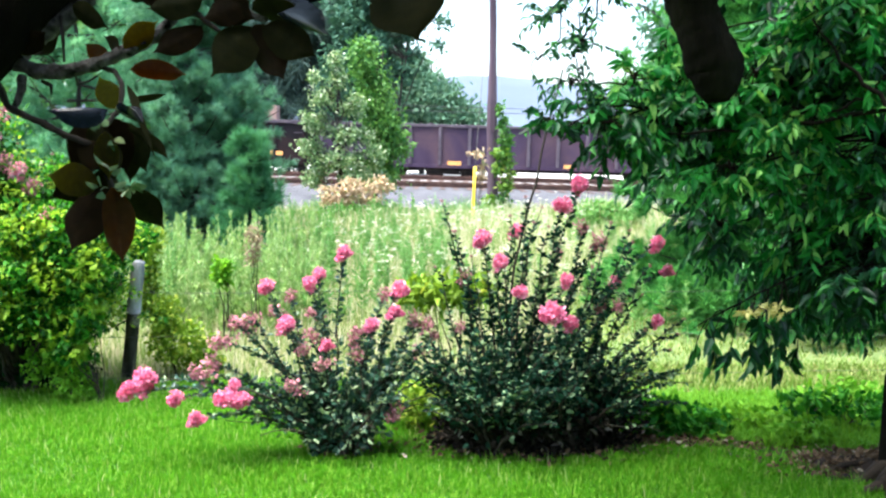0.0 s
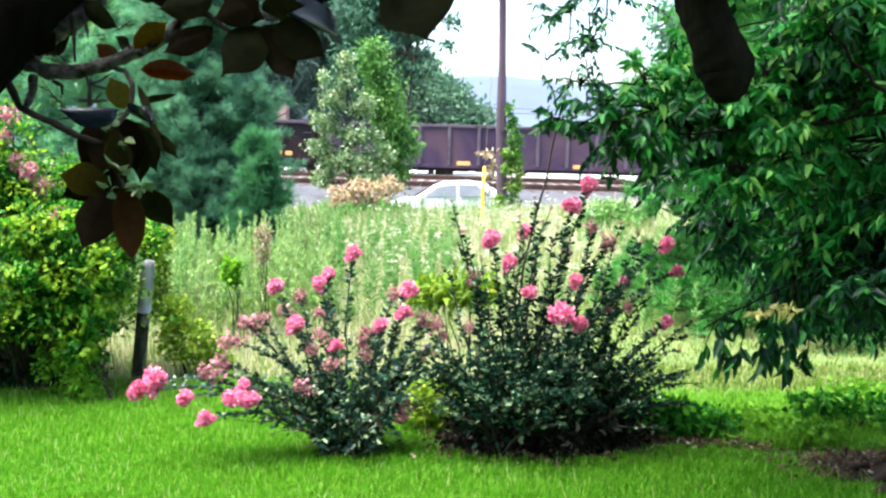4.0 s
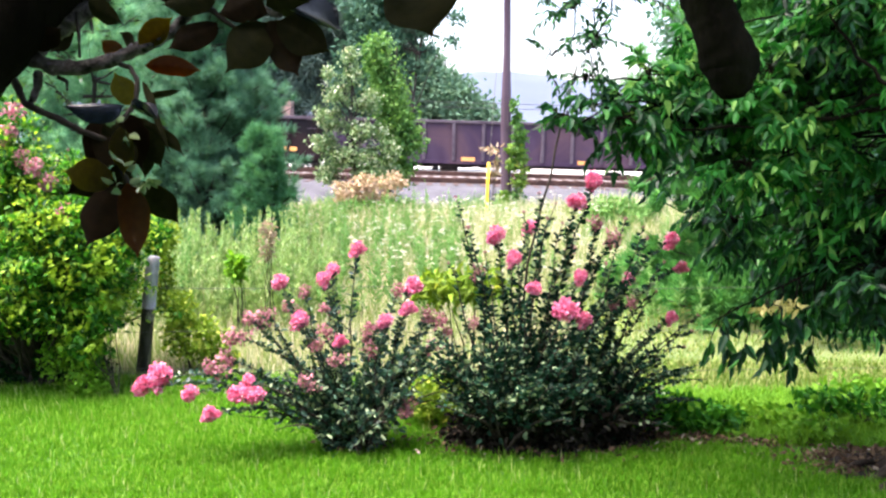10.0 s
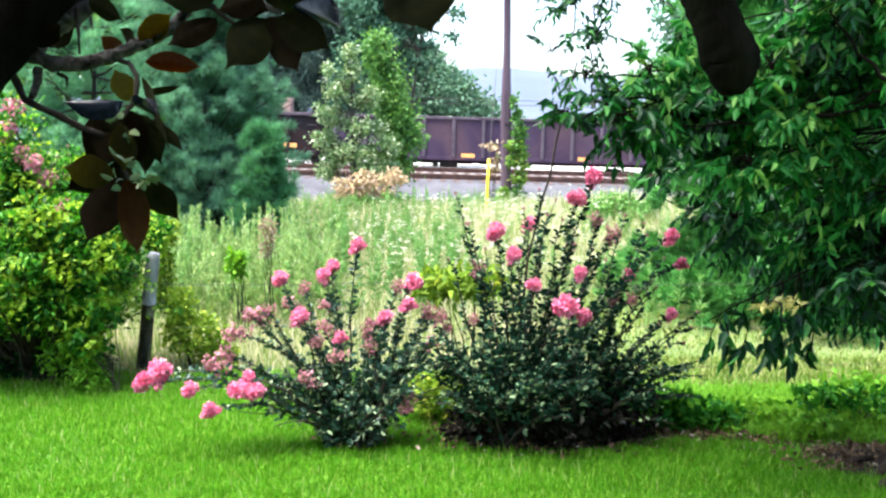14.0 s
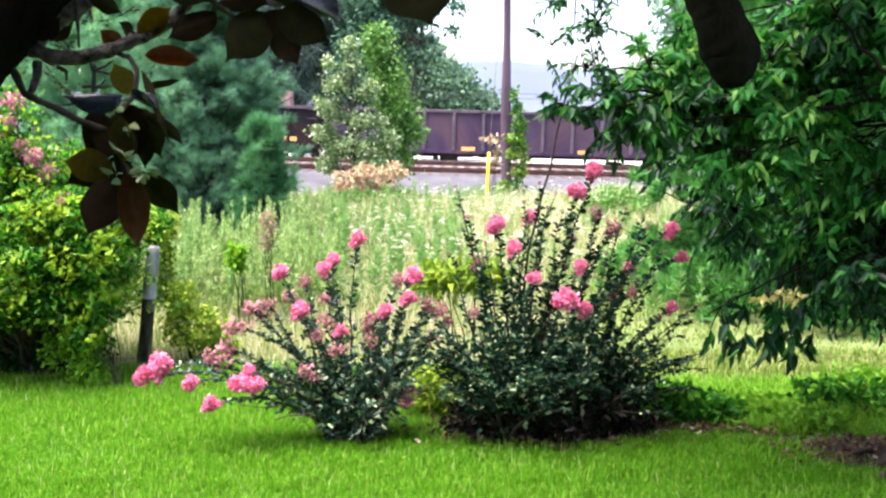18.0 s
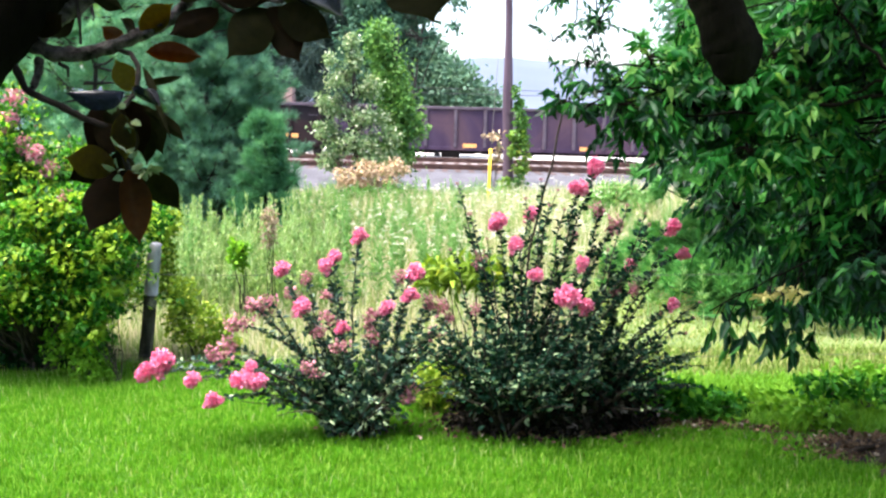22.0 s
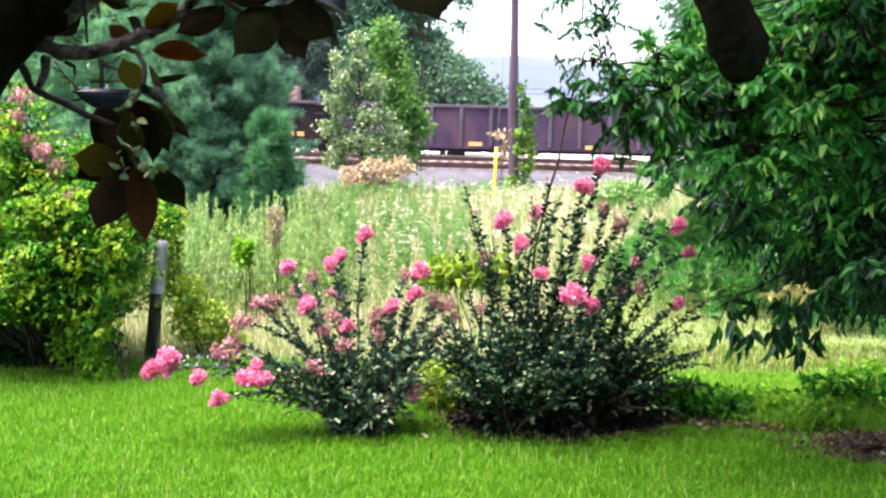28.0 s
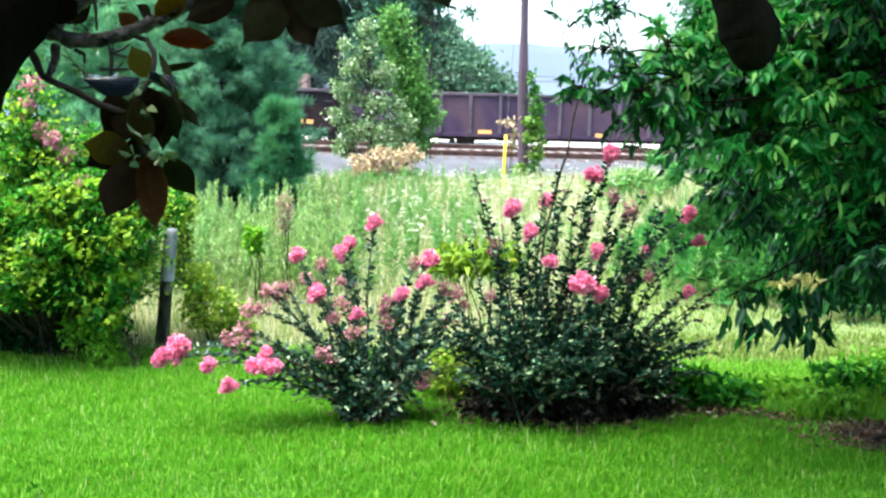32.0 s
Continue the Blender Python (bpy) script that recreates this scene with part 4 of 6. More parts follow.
    if cone:
        keep &= (np.concatenate(own) & (p[:, 2] > 0.24)) | (np.hypot(p[:, 0], p[:, 1]) < cone[0] + cone[1] * p[:, 2])
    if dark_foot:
        # green leaves are thinned here so that the foot looks shaded
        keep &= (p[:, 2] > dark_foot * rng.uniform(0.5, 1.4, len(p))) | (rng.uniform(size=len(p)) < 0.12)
    p, a, small = p[keep], a[keep], small[keep]
    part("foliage", leaf_cloud("foliage", p, a, rng.uniform(0.7, 1.25, len(p)) * leaf * small, 0.55, rng, OVAL, 0.6 if twig > 0.2 else 0.25), material, t)["kind"] = "stuff"
    for q in blooms:
        src = FADED if q[4] else (PALE if material is M_BUSH else BLOOMS)
        o = new("flower_head", src[rng.integers(len(src))])
        o.parent = t
        o.location = np.array(q[:3]) - b
        o.rotation_euler = rng.uniform(-0.6, 0.6, 3)
        o.scale = (q[3] * 0.88,) * 3
        o["label"] = "faded brownish-pink flower head" if q[4] else "full bright pink flower head"
    return t


flowering_shrub("crape_myrtle", (-0.65, 6.59, 0.0), [
    (-0.62, 6.70, 1.44, 1.0, 0), (-0.80, 6.80, 1.27, 0.9, 0), (-0.85, 6.70, 1.22, 0.9, 0), (-1.14, 6.60, 1.22, 1.0, 0), (-1.00, 6.50, 0.96, 1.1, 0),
    (-0.84, 6.80, 0.99, 0.9, 1), (-0.83, 6.60, 0.87, 0.9, 1), (-0.88, 6.50, 0.79, 0.9, 1), (-1.25, 6.60, 0.99, 0.9, 1), (-1.00, 6.80, 1.12, 0.8, 1), (-1.33, 6.60, 0.95, 1.2, 1), (-1.12, 6.90, 0.99, 0.9, 1), (-0.72, 6.50, 0.82, 0.8, 0), (-0.73, 6.40, 0.71, 0.9, 1),
    (-0.93, 6.40, 0.55, 1.0, 1), (-1.51, 6.50, 0.69, 1.1, 1), (-1.38, 6.30, 0.49, 1.25, 0), (-1.28, 6.30, 0.49, 1.1, 0), (-1.33, 6.35, 0.57, 0.8, 0), (-1.71, 6.30, 0.50, 1.0, 0), (-1.56, 6.20, 0.39, 1.0, 0)],
    36, 98, 0.054, M_SHRUB, "low spreading crape myrtle with pink flower heads", 51, (0.85, 0.55, 0.95), 0.12, cone=(0.15, 0.62))
flowering_shrub("crape_myrtle", (-0.59, 6.65, 0.0), [
    (-1.95, 6.40, 0.59, 1.5, 0), (-2.07, 6.40, 0.52, 1.1, 0), (-0.22, 6.90, 1.14, 1.2, 0), (-0.26, 6.80, 1.00, 1.0, 0), (-0.41, 6.70, 0.93, 1.0, 0),
    (-0.33, 7.00, 1.10, 0.9, 1), (-0.49, 6.80, 0.85, 1.1, 1), (-0.52, 6.70, 0.71, 1.0, 1), (-0.11, 6.90, 0.92, 1.0, 1), (-0.07, 6.80, 0.73, 0.8, 1), (-1.57, 6.40, 0.66, 1.2, 1), (-1.45, 6.50, 0.85, 1.2, 1), (-0.02, 6.90, 0.89, 1.0, 1), (0.03, 6.90, 0.80, 0.8, 1), (-0.25, 6.50, 0.34, 1.1, 1), (-0.56, 6.90, 0.77, 0.9, 1)],
    18, 105, 0.055, M_SHRUB, "arching crape myrtle shoots with pink flower heads", 52, (0.5, 0.4, 0.9), 0.15, cone=(0.25, 1.3))
flowering_shrub("crape_myrtle", (0.49, 6.63, 0.0), [
    (1.09, 6.90, 1.91, 1.15, 0), (0.96, 6.80, 1.77, 1.15, 0), (0.38, 6.80, 1.53, 1.2, 0), (0.64, 7.00, 1.56, 1.0, 0), (0.50, 6.70, 1.37, 1.0, 0),
    (0.26, 6.80, 1.25, 1.0, 1), (0.94, 6.90, 1.42, 0.7, 1), (1.26, 7.00, 1.48, 1.2, 1), (1.60, 6.70, 1.50, 1.05, 0), (1.69, 6.70, 1.31, 0.8, 0),
    (1.34, 6.80, 1.21, 0.8, 0), (1.33, 6.60, 1.07, 0.8, 1), (0.96, 6.60, 1.25, 0.9, 0), (0.63, 6.50, 1.19, 0.9, 0), (0.09, 6.90, 1.80, 0.2, 1), (0.18, 6.80, 1.59, 0.3, 1), (0.70, 6.90, 1.83, 0.2, 1), (0.81, 6.80, 1.76, 0.2, 1), (0.04, 6.80, 1.33, 0.2, 1), (0.86, 6.8, 1.62, 0.2, 1), (0.74, 6.7, 1.66, 0.2, 1), (0.58, 6.8, 1.70, 0.2, 1), (0.30, 6.7, 1.42, 0.2, 1), (-0.06, 6.7, 0.86, 0.2, 1), (-0.10, 6.6, 0.70, 0.2, 1)],
    84, 122, 0.053, M_SHRUB_DARK, "tall dense crape myrtle with dark leaves and pink heads", 53, (0.80, 0.6, 1.15), 0.10, cone=(0.50, 1.1), floor=0.16, dark_foot=0.33)
flowering_shrub("crape_myrtle", (0.95, 6.69, 0.0), [
    (0.84, 6.30, 1.08, 1.55, 0), (0.95, 6.30, 1.00, 0.9, 0), (1.61, 6.60, 0.96, 0.8, 0), (0.22, 6.60, 0.93, 0.7, 1), (1.13, 7.00, 1.60, 0.9, 1), (1.22, 6.70, 1.04, 0.8, 1), (1.33, 6.90, 1.64, 0.25, 1), (1.47, 6.80, 1.51, 0.25, 1), (1.16, 6.70, 1.34, 0.25, 1), (1.76, 6.60, 0.87, 0.2, 1), (1.52, 6.70, 1.14, 0.2, 1), (1.55, 6.6, 1.36, 0.2, 1), (1.42, 6.7, 1.60, 0.2, 1), (1.68, 6.5, 0.78, 0.2, 1), (1.80, 6.6, 0.98, 0.2, 1), (1.50, 6.5, 0.92, 0.2, 1)],
    84, 125, 0.053, M_SHRUB_DARK, "dense dark-leaved crape myrtle with one large pink head", 54, (0.98, 0.6, 1.0), 0.05, cone=(0.70, 1.15), floor=0.09, dark_foot=0.33)
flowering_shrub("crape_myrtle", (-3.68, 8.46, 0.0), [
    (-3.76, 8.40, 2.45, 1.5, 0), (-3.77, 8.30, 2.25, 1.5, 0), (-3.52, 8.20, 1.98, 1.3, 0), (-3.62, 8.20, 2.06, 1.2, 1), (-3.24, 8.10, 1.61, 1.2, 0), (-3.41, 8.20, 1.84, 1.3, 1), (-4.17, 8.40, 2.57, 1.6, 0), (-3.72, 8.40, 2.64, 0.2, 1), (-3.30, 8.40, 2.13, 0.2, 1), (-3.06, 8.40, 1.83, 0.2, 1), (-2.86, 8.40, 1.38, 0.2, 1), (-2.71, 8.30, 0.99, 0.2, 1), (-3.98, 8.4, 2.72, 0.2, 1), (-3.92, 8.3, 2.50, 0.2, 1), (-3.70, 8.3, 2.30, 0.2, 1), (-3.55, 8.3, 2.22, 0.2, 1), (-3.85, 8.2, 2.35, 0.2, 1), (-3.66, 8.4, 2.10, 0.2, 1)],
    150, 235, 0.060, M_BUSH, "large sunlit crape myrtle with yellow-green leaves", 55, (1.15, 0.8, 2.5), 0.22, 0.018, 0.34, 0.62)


# ---- nut tree over the garden ----
def make_nut_tree():
    rng = np.random.default_rng(61)
    base = np.array([*(3.21, 6.05), 0.0])
    t = empty("nut_tree", tuple(base))
    tagged(t, "large nut tree with drooping dark green leaflets", "tree")
    trunk = bow((0, 0, -0.1), (0.25, 0.3, 5.5), 0, 9, 0.03, rng)
    part("trunk", tube("trunk", trunk, np.linspace(0.23, 0.13, 9), 12), M_BARK_SHADE, t)
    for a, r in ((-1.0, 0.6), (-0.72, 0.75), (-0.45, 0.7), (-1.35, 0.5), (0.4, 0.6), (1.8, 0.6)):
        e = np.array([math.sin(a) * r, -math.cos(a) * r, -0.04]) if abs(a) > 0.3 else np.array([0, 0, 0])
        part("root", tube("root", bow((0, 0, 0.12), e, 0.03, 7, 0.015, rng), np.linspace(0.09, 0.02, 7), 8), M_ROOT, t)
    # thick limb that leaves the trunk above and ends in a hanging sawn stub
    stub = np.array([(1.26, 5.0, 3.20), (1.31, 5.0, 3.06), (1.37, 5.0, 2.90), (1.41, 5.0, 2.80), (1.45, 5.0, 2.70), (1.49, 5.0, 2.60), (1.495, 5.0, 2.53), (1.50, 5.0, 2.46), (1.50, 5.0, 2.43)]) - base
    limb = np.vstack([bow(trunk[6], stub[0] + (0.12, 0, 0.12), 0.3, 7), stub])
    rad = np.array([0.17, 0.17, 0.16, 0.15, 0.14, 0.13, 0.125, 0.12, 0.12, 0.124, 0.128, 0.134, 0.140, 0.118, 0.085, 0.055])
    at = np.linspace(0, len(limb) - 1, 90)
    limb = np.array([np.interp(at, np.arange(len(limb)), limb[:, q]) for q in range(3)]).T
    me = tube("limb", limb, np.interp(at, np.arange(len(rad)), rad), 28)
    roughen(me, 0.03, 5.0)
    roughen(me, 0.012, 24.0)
    part("limb", me, M_BARK_SHADE, t, "thick dark broken limb")
    for a, b in (((2.69, 5.60, 2.41), (1.40, 5.90, 2.27)), ((2.59, 5.40, 2.42), (2.23, 5.60, 2.93)), ((2.69, 5.50, 2.63), (2.34, 5.70, 2.37))):
        part("limb", tube("limb", bow(np.array(a) - base, np.array(b) - base, -0.03, 8, 0.012, rng), np.linspace(0.016, 0.006, 8), 6), M_BARK_SHADE, t)
    # lobes of the crown, in the world
    lobes = [((0.73, 6.50, 2.77), (0.10, 0.1, 0.10), 4), ((1.12, 6.50, 3.19), (0.30, 0.3, 0.10), 14), ((1.01, 6.40, 2.87), (0.10, 0.2, 0.10), 6),
             ((0.93, 6.30, 2.59), (0.14, 0.2, 0.05), 7), ((1.16, 6.20, 2.46), (0.18, 0.3, 0.10), 16), ((0.77, 6.00, 2.33), (0.10, 0.15, 0.05), 8),
             ((1.10, 6.00, 2.34), (0.22, 0.3, 0.14), 28), ((1.62, 6.20, 2.30), (0.30, 0.4, 0.24), 64),
             ((1.90, 6.20, 2.04), (0.18, 0.3, 0.12), 20), ((2.39, 6.40, 2.59), (0.50, 0.6, 0.50), 88), ((2.95, 6.20, 2.22), (0.50, 0.7, 0.9), 85),
             ((2.81, 6.60, 1.79), (0.48, 0.6, 0.38), 95), ((2.61, 6.00, 2.88), (0.5, 0.6, 0.4), 80),
             ((2.63, 5.80, 1.39), (0.30, 0.3, 0.12), 40), ((2.80, 6.60, 1.23), (0.40, 0.5, 0.22), 80), ((2.67, 6.90, 1.34), (0.35, 0.5, 0.2), 70), ((3.01, 6.40, 1.50), (0.35, 0.5, 0.3), 90), ((2.46, 6.00, 3.96), (1.7, 1.6, 0.5), 45),
             ((1.36, 6.50, 4.03), (0.9, 0.8, 0.2), 26), ((1.51, 4.40, 3.27), (0.9, 0.7, 0.2), 14)]
    # the wide lobes above the view are added to shade limb and lawn
    lobes += [((1.35, 4.0, 3.40), (0.7, 0.6, 0.2), 110), ((0.2, 5.7, 4.9), (1.5, 1.2, 0.35), 260), ((0.75, 4.7, 4.3), (0.9, 0.9, 0.25), 110), ((0.87, 6.50, 3.08), (0.15, 0.2, 0.06), 9), ((0.96, 6.40, 2.78), (0.08, 0.2, 0.11), 8), ((1.54, 5.00, 3.36), (0.9, 0.7, 0.2), 70), ((2.03, 6.60, 1.63), (0.2, 0.3, 0.16), 24), ((1.76, 7.1, 1.95), (0.14, 0.2, 0.08), 12), ((2.02, 7.1, 1.76), (0.16, 0.2, 0.10), 11), ((2.72, 6.20, 3.32), (0.6, 0.6, 0.3), 60)]
    # bright and fresh: clusters in the lighter leaf colour, as if sunlit
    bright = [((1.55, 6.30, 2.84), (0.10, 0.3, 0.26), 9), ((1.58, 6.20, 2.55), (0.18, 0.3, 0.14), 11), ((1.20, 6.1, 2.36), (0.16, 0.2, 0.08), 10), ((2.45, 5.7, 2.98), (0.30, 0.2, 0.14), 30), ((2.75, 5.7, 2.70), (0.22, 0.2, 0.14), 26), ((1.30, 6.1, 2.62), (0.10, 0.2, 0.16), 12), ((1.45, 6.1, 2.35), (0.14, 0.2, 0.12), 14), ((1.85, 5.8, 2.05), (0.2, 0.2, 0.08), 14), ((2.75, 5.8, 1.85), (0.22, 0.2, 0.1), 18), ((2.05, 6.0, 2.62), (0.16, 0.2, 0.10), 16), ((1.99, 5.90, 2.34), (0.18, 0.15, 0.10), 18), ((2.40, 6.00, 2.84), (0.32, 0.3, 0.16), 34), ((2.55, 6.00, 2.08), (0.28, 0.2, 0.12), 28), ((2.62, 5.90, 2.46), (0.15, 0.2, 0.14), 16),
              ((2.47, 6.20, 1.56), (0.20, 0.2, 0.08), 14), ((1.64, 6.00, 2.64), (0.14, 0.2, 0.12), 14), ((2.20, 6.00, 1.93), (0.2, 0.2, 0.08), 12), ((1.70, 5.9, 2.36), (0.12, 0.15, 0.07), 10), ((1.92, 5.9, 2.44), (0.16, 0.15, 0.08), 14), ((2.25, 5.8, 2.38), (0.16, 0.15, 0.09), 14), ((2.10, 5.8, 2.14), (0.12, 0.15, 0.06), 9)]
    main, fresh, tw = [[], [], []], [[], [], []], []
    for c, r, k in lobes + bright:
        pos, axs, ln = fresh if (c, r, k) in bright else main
        c = np.array(c)
        hub = np.array([np.interp(c[2] + 0.25, trunk[:, 2], trunk[:, q]) for q in range(3)]) if c[2] > 1.35 else np.array((2.46, 6.20, 1.67)) - base
        if c[0] < 1.35 and c[2] > 2.7:
            hub = np.array((1.26, 6.40, 3.68)) - base
        elif c[0] < 1.35 and c[2] > 1.35:
            hub = np.array((1.90, 6.20, 2.42)) - base
        part("limb", tube("limb", bow(hub, c - base, 0.06, 8, 0.025, rng), np.linspace(0.020 if k > 40 else 0.011, 0.005, 8), 6), M_BARK_SHADE, t)
        for p in ball(rng, k, c, r, 0.1) - base:
            out = unit(p - (c - base)) * 0.6 + rng.normal(size=3) * 0.35
            if c[2] < 1.35:
                out = out * (0.6, 0.6, 0.3) - (0, 0, 1.0)
            start = c - base if c[2] > 1.35 else p * 0.75 + (c - base) * 0.25 + np.array([0, 0, 0.07])
            tw.append((bow(start, p, 0.04, 4), np.linspace(0.005, 0.003, 4)))
            # one compound leaf: leaflets in pairs along a drooping stalk
            length = rng.uniform(0.15, 0.24)
            d0 = unit(out + np.array([0, 0, 0.1]))
            side = unit(np.cross(d0, (0.05, 0.1, 1)))
            m = 9
            for j in range(m):
                s = (j // 2 + 1) / (m // 2 + 1)
                q = p + d0 * length * s - np.array([0, 0, 0.35 * length * s * s])
                sg = (1 if j % 2 else -1) * (0 if j == m - 1 else 1)
                pos.append(q)
                axs.append(side * sg * 0.8 + d0 * 0.5 - np.array([0, 0, 0.75]) + rng.normal(size=3) * 0.22)
                ln.append((0.092 if c[2] < 1.35 else 0.066 if c[0] < 1.25 and c[2] > 2.42 else 0.105) * rng.uniform(0.7, 1.2))
            tw.append((np.array([p, p + d0 * length * 0.5 - (0, 0, 0.08 * length), p + d0 * length - (0, 0, 0.35 * length)]), np.array([0.003, 0.002, 0.0015])))
    # low twigs whose leaflets hang together like open fingers
    pos, axs, ln = main
    twig = bow(np.array((2.95, 6.1, 1.55)) - base, np.array((1.60, 5.65, 1.10)) - base, 0.05, 14, 0.008, rng)
    part("limb", tube("limb", twig, np.linspace(0.012, 0.004, 14), 6), M_BARK_SHADE, t)
    for x, y, top, low, k in ((1.70, 5.6, 1.02, 0.74, 9), (1.62, 5.65, 0.98, 0.86, 5), (1.80, 5.55, 0.98, 0.84, 8), (1.93, 5.6, 0.98, 0.72, 11), (2.09, 5.6, 1.02, 0.68, 13), (2.22, 5.6, 0.96, 0.84, 8), (2.02, 5.62, 1.00, 0.86, 7),
                              (1.72, 5.7, 1.12, 1.03, 7), (1.83, 5.7, 1.13, 1.03, 7), (1.97, 5.6, 1.15, 1.05, 10), (2.07, 5.55, 1.17, 1.06, 10), (2.17, 5.6, 1.15, 1.04, 10), (2.03, 5.7, 1.08, 0.98, 8), (2.30, 5.7, 1.18, 1.08, 8)):
        p0, p1 = np.array((x, y, top + 0.03)) - base, np.array((x + rng.normal() * 0.02, y, (top + low) / 2)) - base
        near = twig[np.argmin(np.abs(twig[:, 0] - p0[0] - 0.10))]
        tw.append((bow(near, p0, 0.02, 5), np.linspace(0.004, 0.003, 5)))
        tw.append((bow(p0, p1, 0, 3), np.full(3, 0.003)))
        for j in range(k):
            u = j / (k - 1)
            fan = rng.normal() * 0.45 + (0.35 if j % 2 else -0.35)
            pos.append(p0 + (p1 - p0) * u)
            axs.append(np.array([fan, rng.normal() * 0.35, -1.0 + 0.35 * (low > 0.95) * abs(fan) * 2]))
            ln.append(rng.uniform(0.10, 0.145))
    part("brushwood", tubes("brushwood", tw, 4), M_BARK_SHADE, t)["kind"] = "stuff"
    pos, axs, ln = main
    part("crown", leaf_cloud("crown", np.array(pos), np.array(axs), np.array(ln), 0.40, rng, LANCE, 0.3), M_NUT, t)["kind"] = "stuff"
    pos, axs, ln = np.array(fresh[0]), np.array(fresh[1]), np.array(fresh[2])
    part("crown", leaf_cloud("crown", pos, axs, ln, 0.38, rng, LANCE, 0.3), M_NUT_LIT, t, "emerald leaf clusters, coloured as if sunlit")["kind"] = "stuff"


make_nut_tree()
clump_plant("dry_spray", (1.99, 5.5, 1.2), [((2.02, 5.50, 1.24), (0.10, 0.1, 0.035)), ((1.88, 5.50, 1.22), (0.05, 0.08, 0.025))], 80, 0.05, M_DRY_YELLOW, "spray of yellowed dry leaves on the nut tree", "dry leaves", 62, 0.4, 0.7, LANCE, 3)


# ---- magnolia ----
def magnolia_leaf_mesh(name, rng, arch=0.0):
    """Thick oval leaf, 1 long, pointed, folded along its midrib and curled at the edge."""
    nu, nv = 15, 9
    v = []
    curl, fold, wave = rng.uniform(-0.14, 0.14), rng.uniform(0.03, 0.12), rng.uniform(0, 6)
    for i in range(nu):
        u = i / (nu - 1)
        w = 0.235 * math.sin(math.pi * min(1, u ** 0.85)) ** (0.7 + 1.1 * u ** 4) + 0.004
        for j in range(nv):
            s = j / (nv - 1) * 2 - 1
            v.append((u, s * w * (1 + 0.05 * math.sin(7 * u + wave + s)), (-arch * s * s * w * 4.3 if arch else abs(s) * fold * w * 3) + curl * (u - 0.5) ** 2 * 2 + 0.016 * s * s * math.sin(10 * u + wave + 2 * s)))
    f = [(i * nv + j, i * nv + j + 1, (i + 1) * nv + j + 1, (i + 1) * nv + j) for i in range(nu - 1) for j in range(nv - 1)]
    top = np.array(v)
    low = top - (0, 0, 0.008)
    n = len(top)
    fs = f + [tuple(n + q for q in reversed(t)) for t in f]
    return raw_mesh(name, np.vstack([top, low]), np.array(fs), True)


